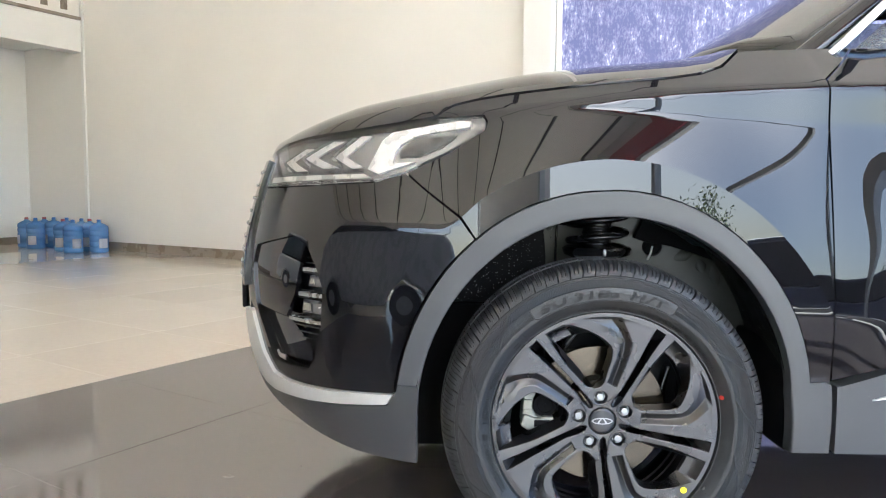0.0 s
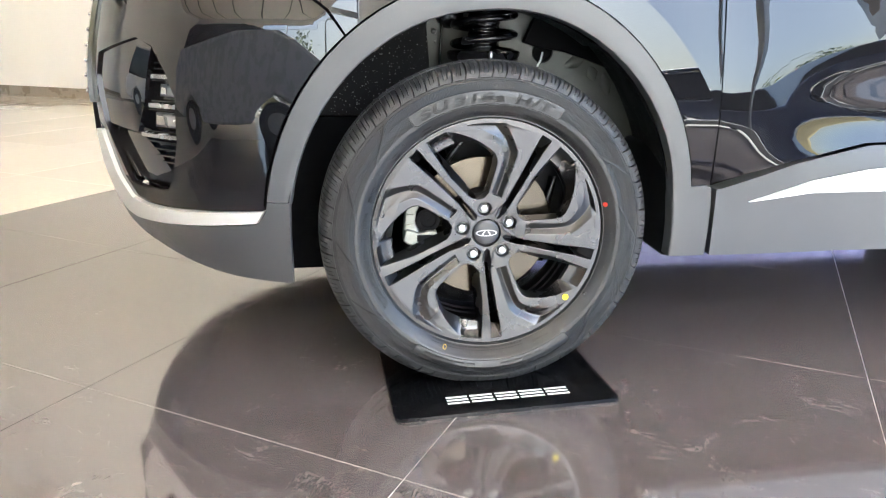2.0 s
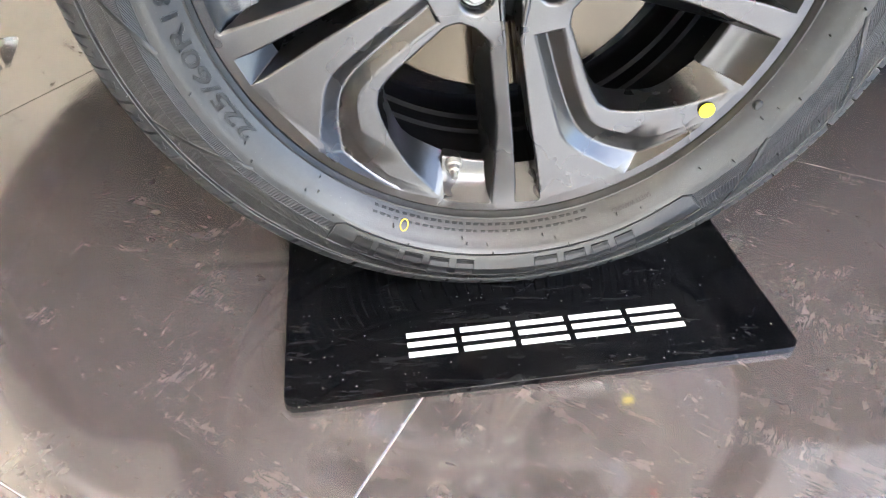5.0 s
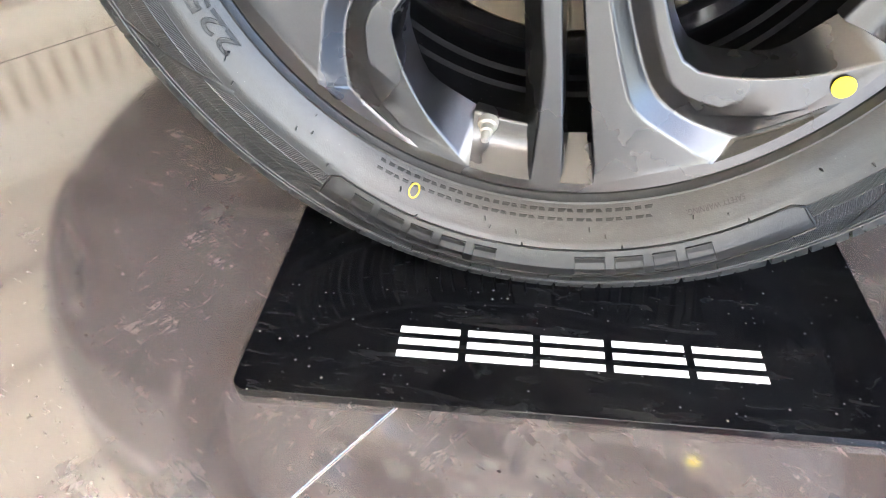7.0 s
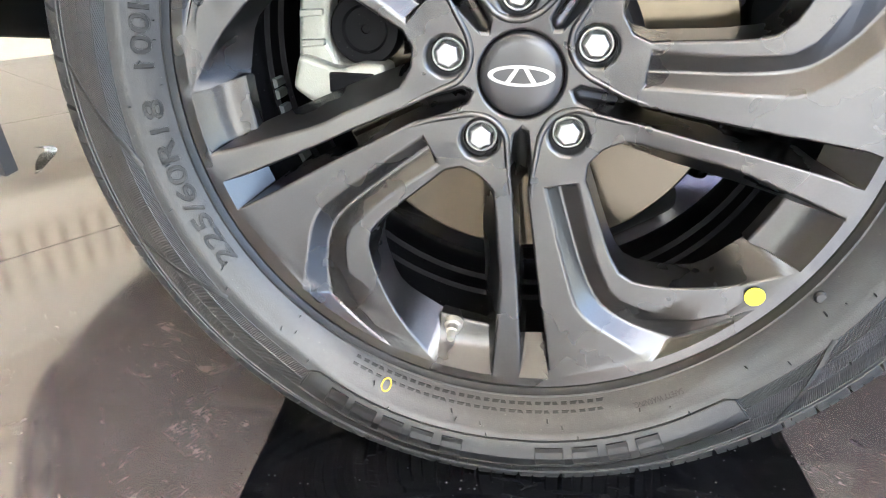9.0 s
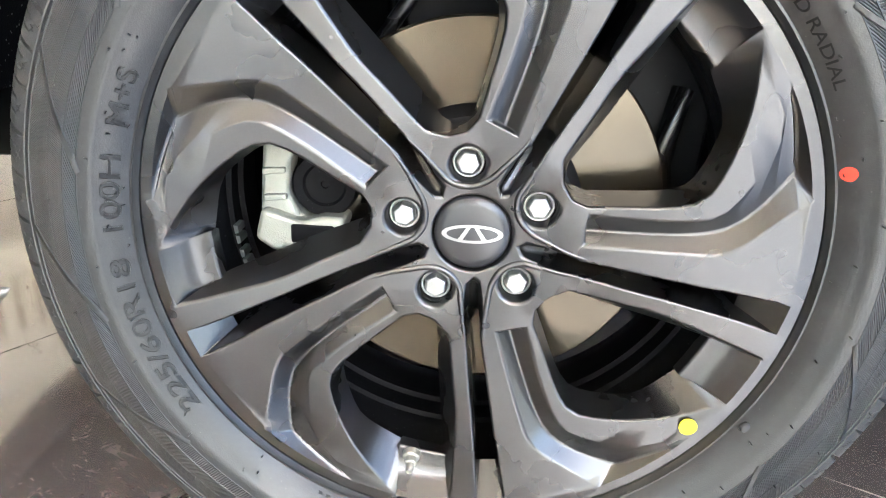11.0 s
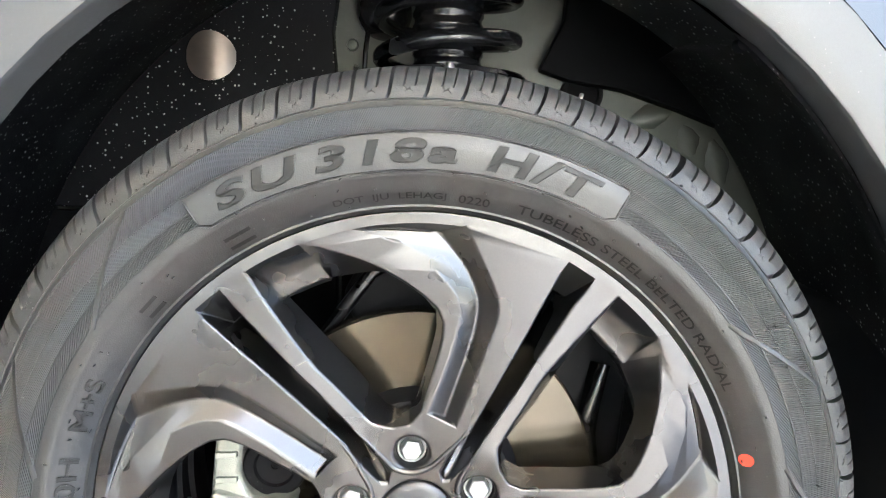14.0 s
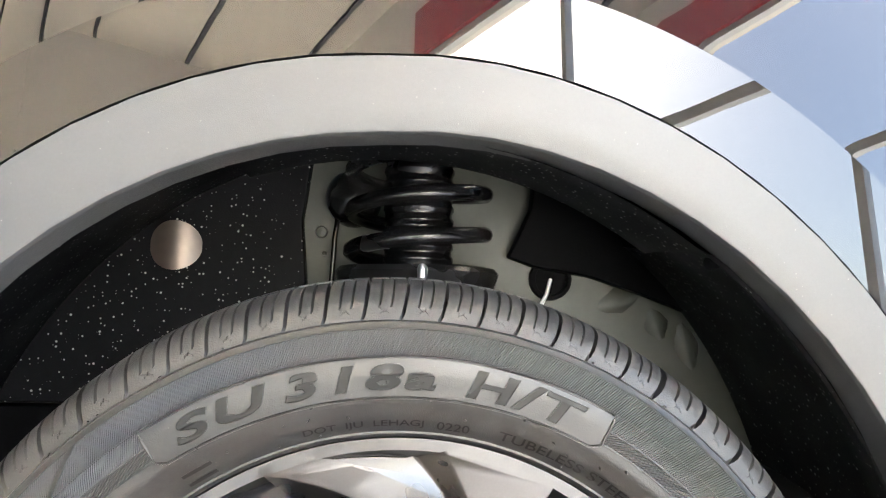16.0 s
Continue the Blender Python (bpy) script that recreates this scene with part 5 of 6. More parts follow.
sweep(bm, [(-.120, .060, ZC + .082), (-.122, .045, ZC + .094), (-.135, .048, ZC + .104)], [.004, .0035, .003], 10)
part("bleed_screw", bm, NUT, cal, "", 40)
bm = bmesh.new()
slab(bm, [(.09, -.12), (.19, -.02), (.20, .13), (.12, .17), (.10, .05)], lambda a, b, d: (a, .10 + d, ZC + b), .02)
part("splash_shield", bm, BLACK, car, "black splash shield", bevel=.003)

bm = bmesh.new()
slab(bm, [(-.05, .10), (.03, .14), (.06, .20), (.03, .235), (-.04, .225), (-.075, .16)], lambda a, b, d: (a, .105 + d, ZC + b), .05)
part("knuckle", bm, BLACK, car, "black cast steering knuckle", 40, bevel=.008, segments=3)
bm = bmesh.new()
sweep(bm, [(-.10, .10, ZC + .06), (-.085, .085, ZC + .13), (-.045, .085, ZC + .185), (.02, .10, ZC + .215), (.06, .14, ZC + .26)], .0065, 10)
part("brake_hose", bm, SPRING, car, "black rubber brake hose", 60)
bm = bmesh.new()
sweep(bm, [(.17, .10, ZC + .10), (.155, .085, ZC + .04), (.165, .09, ZC - .03), (.15, .11, ZC - .10)], .010, 10)
part("link_rod", bm, SPRING, car, "black stabiliser link", 60)
bm = bmesh.new()
sweep(bm, [(-.02, .10, ZC - .16), (.06, .14, ZC - .17), (.14, .22, ZC - .16)], .022, 12)
part("lower_arm", bm, BLACK, car, "black lower control arm", 60)

# tyre: sidewall profile turned round the axle, flattened where it stands, tread blocks with cross grooves
PROFILE = ((.2435, -.008), (.2466, -.010), (.2474, -.0285), (.2498, -.0322), (.2503, -.0336), (.2512, -.0336), (.2520, -.0335), (.2580, -.0388), (.2660, -.0436), (.2720, -.0464), (.2735, -.0476), (.2780, -.0484), (.2818, -.0489), (.2822, -.0493), (.2830, -.0490), (.2915, -.0494), (.2920, -.0498), (.2928, -.0494),
           (.3000, -.0485), (.3038, -.0474), (.3043, -.0477), (.3050, -.0469), (.3120, -.0441), (.3190, -.0405), (.3215, -.0393), (.3222, -.0397), (.3230, -.0388), (.3262, -.0370), (.3270, -.0374), (.3280, -.0350), (.3315, -.0332), (.3365, -.0316), (.3425, -.0268), (.3483, -.0197), (.3528, -.0095), (.3556, .003), (.3578, .019),
           (.3580, .0235), (.3510, .0245), (.3510, .0320), (.3590, .0330), (.3602, .045), (.3606, .0575), (.3530, .0585), (.3530, .0675), (.3606, .0685), (.3590, .094), (.3510, .095), (.3510, .102), (.3580, .103), (.352, .134), (.334, .160), (.300, .176), (.270, .174), (.240, .150))
PER = 30
pitch_rng = random.Random(11)
PITCHES = [6.25] * 6 + [4.7] * 13                     # longer blocks towards the rear, short ones over the top
while sum(PITCHES) < 356:
    PITCHES.append(pitch_rng.choice((4.75, 5.4, 6.1)))
PITCHES[19:] = [p * (360 - sum(PITCHES[:19])) / sum(PITCHES[19:]) for p in PITCHES[19:]]
STARTS = [20 + sum(PITCHES[:i]) for i in range(len(PITCHES))]
BLOCKS = len(PITCHES)
N = BLOCKS * PER
PLATES = ((61, 124), (236.5, 308))                    # stretches of the sidewall that carry large lettering


def on_plate(deg):
    return any(a <= deg % 360 <= b for a, b in PLATES)


def groove_lean(r, y):
    """the cross grooves hook as they come down the shoulder"""
    return 8.0 * math.sqrt(max(0, min(1, (r - .3275) / .030))) if y < .024 else 8.0


def tyre_point(r, y, a):
    z = r * math.sin(a)
    low = -.3435 - z
    if math.sin(a) < -.75:
        sag = sstep(.75, 1.0, -math.sin(a))
        if y < .06 and r > .25:
            y -= .013 * sag * (1 - abs(r - .290) / .042 if abs(r - .290) < .042 else 0)
    if low > 0:
        z = -.3435 + .0005 * random.random()
    return Vector((r * math.cos(a), y, ZC + z))


bm = bmesh.new()
rows = []
for i in range(N):
    deg = STARTS[i // PER] + PITCHES[i // PER] * (i % PER) / PER
    row = []
    plate = on_plate(deg)
    for j, (r, y) in enumerate(PROFILE):
        rr = r
        y += .0004 if plate and r in (.2822, .2920) else 0
        ph = i % PER
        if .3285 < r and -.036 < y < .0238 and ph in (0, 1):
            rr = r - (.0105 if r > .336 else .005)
        elif .3420 < r and -.034 < y < .012 and ph in (11, 20):
            rr = r - .0038
        elif r > .35 and y > .03 and ph in (0, 1, 15):
            rr = r - .004
        row.append(bm.verts.new(tyre_point(rr, y, radians(deg - (PITCHES[i // PER] / PER * groove_lean(r, y) if j < 50 else 0)))))
    rows.append(row)
for i in range(N):
    a, b = rows[i], rows[(i + 1) % N]
    plate = on_plate(STARTS[i // PER] + PITCHES[i // PER] * (i % PER) / PER)
    for k in range(len(PROFILE) - 1):
        f = bm.faces.new((a[k], b[k], b[k + 1], a[k + 1]))
        r, y = PROFILE[k]
        if y > 0 and r < .34:
            m = 0
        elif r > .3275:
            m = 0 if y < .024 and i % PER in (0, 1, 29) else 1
        elif .3045 < r < .3214:
            m = 2
        elif r < .2734 or plate and r < .3045:
            m = 3
        elif .2825 < r < .2914 and not plate:
            m = 4
        elif .2925 < r < .3045 and not plate:
            m = 2
        else:
            m = 0
        f.material_index = m
bmesh.ops.recalc_face_normals(bm, faces=bm.faces)
# fine radial serration band on the shoulder of the sidewall
def serrated(name, base, turns, lean):
    """rubber with fine moulded hatching: 'turns' lines round the axle, slanted by 'lean'"""
    m = material(name, base, .40, vary=.15, spec=.5)
    nt = m.node_tree
    def node(kind, op=None, **ins):
        n = nt.nodes.new("ShaderNode" + kind)
        if op:
            n.operation = op
        return n
    tcn, sp, bp = node("TexCoord"), node("SeparateXYZ"), node("Bump")
    sb, at2, xx, rr, rt, ph, tot, sn = (node("Math", op) for op in ("SUBTRACT", "ARCTAN2", "MULTIPLY", "MULTIPLY_ADD", "SQRT", "MULTIPLY", "MULTIPLY_ADD", "SINE"))
    nt.links.new(tcn.outputs["Object"], sp.inputs[0])
    sb.inputs[1].default_value = ZC
    nt.links.new(sp.outputs[2], sb.inputs[0])
    nt.links.new(sb.outputs[0], at2.inputs[0]), nt.links.new(sp.outputs[0], at2.inputs[1])
    nt.links.new(sp.outputs[0], xx.inputs[0]), nt.links.new(sp.outputs[0], xx.inputs[1])
    nt.links.new(sb.outputs[0], rr.inputs[0]), nt.links.new(sb.outputs[0], rr.inputs[1]), nt.links.new(xx.outputs[0], rr.inputs[2])
    nt.links.new(rr.outputs[0], rt.inputs[0])
    ph.inputs[1].default_value, tot.inputs[1].default_value = turns, lean
    nt.links.new(at2.outputs[0], ph.inputs[0])
    nt.links.new(rt.outputs[0], tot.inputs[0]), nt.links.new(ph.outputs[0], tot.inputs[2])
    nt.links.new(tot.outputs[0], sn.inputs[0])
    bp.inputs["Strength"].default_value, bp.inputs["Distance"].default_value = 1.0, .00055
    nt.links.new(sn.outputs[0], bp.inputs["Height"])
    nt.links.new(bp.outputs[0], nt.nodes["Principled BSDF"].inputs["Normal"])
    return m


SERR, SERR_FINE = serrated("serrated_rubber", (.042, .042, .042), 1180.0, 2200.0), serrated("slanted_serrated_rubber", (.033, .033, .033), 480.0, 3900.0)
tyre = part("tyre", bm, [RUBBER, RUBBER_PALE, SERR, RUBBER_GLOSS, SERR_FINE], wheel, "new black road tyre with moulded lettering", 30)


def side_y(r):
    return float(np.interp(r, [p[0] for p in PROFILE[:36]], [p[1] for p in PROFILE[:36]]))


def tyre_lay(r, deg, lift):
    a = radians(deg)
    p = tyre_point(r, side_y(r), a)
    return p + Vector((0, -lift, 0))


def outlines(bm):
    """the closed border lines of a flat mesh, as lists of (x, y)"""
    nxt = collections.defaultdict(list)
    for e in bm.edges:
        if len(e.link_faces) == 1:
            a, b = e.verts
            nxt[a].append(b), nxt[b].append(a)
    loops, seen = [], set()
    for start in nxt:
        if start in seen:
            continue
        loop, v = [], start
        while v is not None and v not in seen:
            seen.add(v)
            loop.append(v.co.copy())
            v = next((w for w in nxt[v] if w not in seen), None)
        kept = [p for i, p in enumerate(loop) if (p - loop[i - 1]).length > .012]
        if len(kept) > 3:
            loops.append([(p.x, p.y) for p in kept])
    return loops


def lettering(text, r0, height, d0, d1, mat, lift=.0008, slant=0.0, spacing=1.0, bold=0.0, edge=0.0):
    """raised words set round the sidewall from angle d0 to d1, their feet towards the axle"""
    cu = bpy.data.curves.new("words", "FONT")
    cu.body, cu.align_x, cu.size, cu.shear, cu.space_character = text, "LEFT", 1.0, slant, spacing
    cu.offset = bold
    tmp = bpy.data.objects.new("words", cu)
    scene.collection.objects.link(tmp)
    bpy.context.view_layer.update()
    me = bpy.data.meshes.new_from_object(tmp.evaluated_get(bpy.context.evaluated_depsgraph_get()))
    bm = bmesh.new()
    bm.from_mesh(me)
    bmesh.ops.remove_doubles(bm, verts=bm.verts, dist=1e-5)
    bm.verts.index_update()
    bpy.data.meshes.remove(me)
    bpy.data.objects.remove(tmp)
    bpy.data.curves.remove(cu)
    xs, ys = [v.co.x for v in bm.verts], [v.co.y for v in bm.verts]
    x0, x1, y0, y1 = min(xs), max(xs), min(ys), max(ys)
    left = set(bm.verts)
    while left:                                     # each letter is a part of its own
        todo, got = [next(iter(left))], set()
        while todo:
            v = todo.pop()
            if v not in got:
                got.add(v)
                todo += [e.other_vert(v) for e in v.link_edges]
        left -= got
        lm = bmesh.new()
        at = {v: lm.verts.new((v.co.x, v.co.y, 0)) for v in sorted(got, key=lambda q: q.index)}
        for f in bm.faces:
            if f.verts[0] in got:
                lm.faces.new([at[v] for v in f.verts])
        rims = outlines(lm) if edge else []
        bmesh.ops.solidify(lm, geom=lm.faces[:], thickness=.1)
        for v in lm.verts:
            r, deg = r0 + height * (v.co.y - y0) / (y1 - y0), d0 + (d1 - d0) * (v.co.x - x0) / (x1 - x0)
            v.co = tyre_lay(r, deg, lift if abs(v.co.z) < .05 else -.0004)
        bmesh.ops.recalc_face_normals(lm, faces=lm.faces)
        for rim_line in rims:
            sweep(lm, [tyre_lay(r0 + height * (y - y0) / (y1 - y0), d0 + (d1 - d0) * (x - x0) / (x1 - x0), lift) for x, y in rim_line], edge, 5, closed=True, up=(0, 1, 0))
        part("letter", lm, mat, wheel, "", 30)
    bm.free()


for words, foot, tall, d0, d1 in (("SU", .2815, .0178, 120.3, 107.6), ("318a", .2815, .0178, 105.6, 85.4), ("H/T", .2805, .0195, 81.2, 64.8)):
    lettering(words, foot, tall, d0, d1, LETTER, .0011, .18, 1.15, .030, edge=.00042)
lettering("225/60R18", .2560, .0115, 214, 184.5, RUBBER_GLOSS, .0015, bold=.008, edge=.00036)
lettering("100H", .2560, .0115, 179.6, 167.1, RUBBER_GLOSS, .0015, bold=.008, edge=.00036)
lettering("M+S", .2560, .0110, 162.2, 153.1, RUBBER_GLOSS, .0015, bold=.008, edge=.00036)
lettering("TUBELESS STEEL BELTED RADIAL", .2565, .0064, 75, 27.5, EMBOSS, .0019, bold=.006)
lettering("DOT  IJU  LEHAGJ", .2552, .0058, 104.5, 86.5, EMBOSS, .0019, bold=.006)
lettering("0220", .2552, .0058, 84.5, 79.5, EMBOSS, .0019, bold=.006)
lettering("SAFETY WARNING:", .2600, .0034, -58.5, -67.0, EMBOSS, .0004)


def frame_line(r0, r1, d0, d1, w=.0010, lift=.0009, name="moulded_border", mat=LETTER):
    """raised line round a plate of the sidewall"""
    n = 40
    path = [(r1, d0 + (d1 - d0) * i / n) for i in range(n + 1)] + [(r1 + (r0 - r1) * i / 6, d1 - .0) for i in range(1, 6)] + [(r0, d1 - 1.4 + (d0 + 1.4 - d1 + 1.4) * i / n) for i in range(n + 1)] + [(r0 + (r1 - r0) * i / 6, d0) for i in range(1, 6)]
    bm = bmesh.new()
    sweep(bm, [tyre_lay(r, d, lift * .3) for r, d in path], w, 6, closed=True)
    part(name, bm, mat, wheel, "", 60)


frame_line(.2765, .3040, 61, 124)
frame_line(.2775, .3035, -123.5, -52)
# plain blocks in place of the maker's name
for d0, d1 in ((-119, -115.8), (-114.6, -110.6), (-109.4, -105.8), (-104.4, -100.6), (-99.2, -95.8), (-84.0, -79.6), (-78.2, -74.2), (-72.8, -69.6), (-68.2, -64.6)):
    bm = bmesh.new()
    slab(bm, [(.2822, d0), (.2822, d1), (.2985, d1), (.2985, d0)], lambda a, b, d: tyre_lay(a, b, .0010 - d), .0016)
    sweep(bm, [tyre_lay(a, b, .0010) for a, b in ((.2822, d0), (.2822, (d0 + d1) / 2), (.2822, d1), (.290, d1), (.2985, d1), (.2985, (d0 + d1) / 2), (.2985, d0), (.290, d0))], .00045, 6, closed=True, up=(0, 1, 0))
    part("moulded_block", bm, LETTER, wheel, "", 30, bevel=.0002)
for r, d, n in ((.262, 140, 7), (.262, 122.5, 9)):
    for i in range(2):
        bm = bmesh.new()
        slab(bm, [(r - i * .007, d), (r - i * .007, d - n * .5), (r - i * .007 + .0025, d - n * .5), (r - i * .007 + .0025, d)], lambda a, b, dd: tyre_lay(a, b, .0005 - dd), .0008)
        part("small_print", bm, EMBOSS, wheel, "", 30)
for i in range(30):
    d0 = -118 + i * 1.55
    if -73 < d0 < -70:
        continue
    for row in range(2):
        bm = bmesh.new()
        slab(bm, [(.2542 + row * .0046, d0), (.2542 + row * .0046, d0 + 1.0 + .3 * ((i * 7 + row) % 3 - 1)), (.2557 + row * .0046, d0 + 1.0), (.2557 + row * .0046, d0)], lambda a, b, dd: tyre_lay(a, b, .0005 - dd), .0008)
        part("small_print", bm, EMBOSS, wheel, "", 30)
# smooth ribbons that cross the hatched sidewall
def ribbon(d0):
    bm = bmesh.new()
    rows = []
    for i in range(17):
        q = i / 16
        r, d = .2812 + .0412 * q, d0 + 2.5 - 14.5 * q ** .85
        row = []
        for w, h in ((-.0021, -.0002), (-.0016, .0008), (.0016, .0008), (.0021, -.0002)):
            row.append(bm.verts.new(tyre_lay(r + .75 * w, d + math.degrees(.66 * w / r), h)))
        rows.append(row)
    for a, b in zip(rows, rows[1:]):
        for k in range(3):
            bm.faces.new((a[k], a[k + 1], b[k + 1], b[k]))
    bmesh.ops.recalc_face_normals(bm, faces=bm.faces)
    if sum(f.normal.y for f in bm.faces) > 0:
        bmesh.ops.reverse_faces(bm, faces=bm.faces)
    part("moulded_ribbon", bm, RUBBER, tyre, "", 60)


for d0 in (35, 10.5, -14, -38, 216, 191.7, 168, 143.5):
    ribbon(d0)
# a small zigzag mark on each shoulder block
bm = bmesh.new()
for pts in (((.3325, -.55), (.3348, -.1), (.3338, .05), (.3362, .6)), ((.3362, -.2), (.3345, .1), (.3352, .2), (.3328, .5))):
    sweep(bm, [tyre_lay(r, 90 + d, .0001) for r, d in pts], .00042, 5)
zig_mesh = mesh_of(bm, "shoulder_mark", RUBBER_GLOSS, 40)
for st, pitch in zip(STARTS, PITCHES):
    mid = st + pitch * .38
    if 215 < mid % 360 < 325:
        continue
    zg = new("shoulder_mark", zig_mesh)
    zg.parent, zg.matrix_parent_inverse = tyre, tyre.matrix_basis.inverted()
    zg.matrix_basis = Matrix.Translation((0, 0, ZC)) @ Matrix.Rotation(radians(90 - mid), 4, "Y") @ Matrix.Translation((0, 0, -ZC))
# rubber nibs
bm = bmesh.new()
for i in range(60):
    d = random.uniform(0, 360)
    p = tyre_lay(random.choice((.2545, .268, .310, .329)), d, 0)
    sweep(bm, [p, p + Vector((random.uniform(-.001, .001), -.003, random.uniform(-.002, .001)))], .0006, 4)
nib = part("moulding_nibs", bm, LETTER, wheel)
nib["kind"] = "stuff"
# paint marks on the tyre
bm = bmesh.new()
f = bm.faces.new([bm.verts.new(tyre_lay(.2572 + .0046 * math.cos(a), 14.6 + math.degrees(.0052 * math.sin(a) / .256), .0006)) for a in [2 * math.pi * i / 20 for i in range(20)]])
part("paint_dot", bm, REDDOT, wheel, "red paint dot")
bm = bmesh.new()
sweep(bm, [tyre_lay(.2625 + .0042 * math.cos(a), -110.9 + math.degrees(.0036 * math.sin(a) / .262), .0004) for a in [2 * math.pi * i / 20 for i in range(20)]], .0007, 5, closed=True)
part("paint_ring", bm, material("old_yellow_paint", (.55, .38, .03), .5, vary=.3, scale=200), wheel, "thin yellow paint ring")
# rubber hairs left by the mould's vents
bm = bmesh.new()
lathe(bm, ((.0008, .001), (.0007, -.0022), (.0004, -.0034), (.0, -.0035)), 6, "y")
hair_mesh = mesh_of(bm, "vent_hair", LETTER, 40)
hair_rng = random.Random(5)
for i in range(66):
    hr = new("vent_hair", hair_mesh)
    hr.parent, hr.matrix_parent_inverse = tyre, tyre.matrix_basis.inverted()
    hr.matrix_basis = Matrix.Translation(tyre_lay((.2645, .2755, .3035)[i % 3], i * 360 / 66 + hair_rng.uniform(-1.5, 1.5), 0)) @ pose(0, 0, 0, hair_rng.uniform(-25, 25), 0, hair_rng.uniform(-25, 25))
# small dark plug on the sidewall
bm = bmesh.new()
cpt = tyre_lay(.2570, -32.4, .0)
lathe(bm, ((.0, -.0016), (.0032, -.0014), (.0046, .0), (.0048, .002)), 20, "y", cpt)
part("plug_mark", bm, LETTER, tyre, "small dark round mark")
# the other wheels, plain
for x, y, sgn in ((2.67, 0, 1), (0, 2 * CAR_MID, -1), (2.67, 2 * CAR_MID, -1)):
    bm = bmesh.new()
    lathe(bm, ((.20, -.02), (.244, -.03), (.28, -.047), (.33, -.035), (.345, -.005), (.3435, .02), (.3435, .10), (.33, .16), (.24, .16)), 64, "y")
    for f in bm.faces:
        f.smooth = True
    w2 = part("road_wheel", bm, RUBBER, car, "black tyre on dark alloy", 40)
    w2.matrix_basis = Matrix.Translation((x, y, ZC)) @ pose(0, 0, 0, 0, 0, 0 if sgn == 1 else 180)
    bm = bmesh.new()
    for k in range(5):
        a = radians(72 * k)
        slab(bm, [(.03 * math.cos(a + 1), .03 * math.sin(a + 1)), (.03 * math.cos(a - 1), .03 * math.sin(a - 1)), (.238 * math.cos(a - .2), .238 * math.sin(a - .2)), (.238 * math.cos(a + .2), .238 * math.sin(a + .2))], lambda p, q, d: (p, -.02 + d, q), .03)
    lathe(bm, ((.0, .05), (.235, .05)), 32, "y")
    part("spokes", bm, ALLOY, w2, "", 30).matrix_parent_inverse = Matrix.Identity(4)
# ---- things on the floor ----
pad = thing("wheel_pad", "thin black acrylic display pad under the front tyre", "pad", (.03, -.02, 0))
PC = (Vector((-.207, -.1742, 0)), Vector((.280, -.135, 0)))
px = (PC[1] - PC[0]).normalized()
py = Vector((-px.y, px.x, 0))
pad_len, pad_deep = (PC[1] - PC[0]).length, .33


def on_pad(a, b, z):
    p = PC[0] + px * a + py * b
    return Vector((p.x, p.y, z))


outline = []
for cx, cy, t in ((.012, .012, 180), (pad_len - .012, .012, 270), (pad_len - .012, pad_deep - .012, 0), (.012, pad_deep - .012, 90)):
    outline += [(cx + .012 * math.cos(radians(t + i * 18)), cy + .012 * math.sin(radians(t + i * 18))) for i in range(6)]
bm = bmesh.new()
slab(bm, outline, lambda a, b, d: on_pad(a, b, .008 - d), .0075)
part("sheet", bm, MAT, pad, bevel=.0008)
# five plain white blocks of the maker's mark
bx = .116
for w, n in ((.053, 3), (.056, 3), (.054, 3), (.060, 3), (.057, 3)):
    for lo, hi in ((.0, .0066), (.0125, .0191), (.0246, .0312)):
        bm = bmesh.new()
        slab(bm, [(bx, .042 + lo), (bx + w - .006, .042 + lo), (bx + w - .006, .042 + hi), (bx, .042 + hi)], lambda a, b, d: on_pad(a, b, .0084 - d), .0006)
        part("mark_bar", bm, INK, pad, "white printed bar")
    bx += w
# a scrap of clear film hanging under the bumper
FILM = glass("clear_film", (.95, .95, .95), .15)
bm = bmesh.new()
prev = None
for i in range(7):
    q = i / 6
    w = .006 * (1 - .5 * q)
    y = .06 + .012 * math.sin(q * 5)
    col = [bm.verts.new((-.432 - w + .004 * math.sin(9 * q), y - .02, .262 - .022 * q)), bm.verts.new((-.432 + w, y - .014, .262 - .022 * q))]
    if prev:
        bm.faces.new((prev[0], prev[1], col[1], col[0]))
    prev = col
bmesh.ops.solidify(bm, geom=bm.faces[:], thickness=.0006)
part("film_scrap", bm, FILM, car, "loose scrap of clear film", 60)

# water bottles against the wall
BLUE = material("blue_polycarbonate", (.16, .36, .74), .18, vary=.12, scale=6)
BLUE.node_tree.nodes["Principled BSDF"].inputs["Transmission Weight"].default_value = .45
CAPB = material("bottle_cap_blue", (.03, .12, .38), .4, vary=.1)
CAPR = material("bottle_cap_red", (.30, .05, .06), .4, vary=.1)
TAG = material("white_label", (.75, .77, .80), .5, vary=.04)


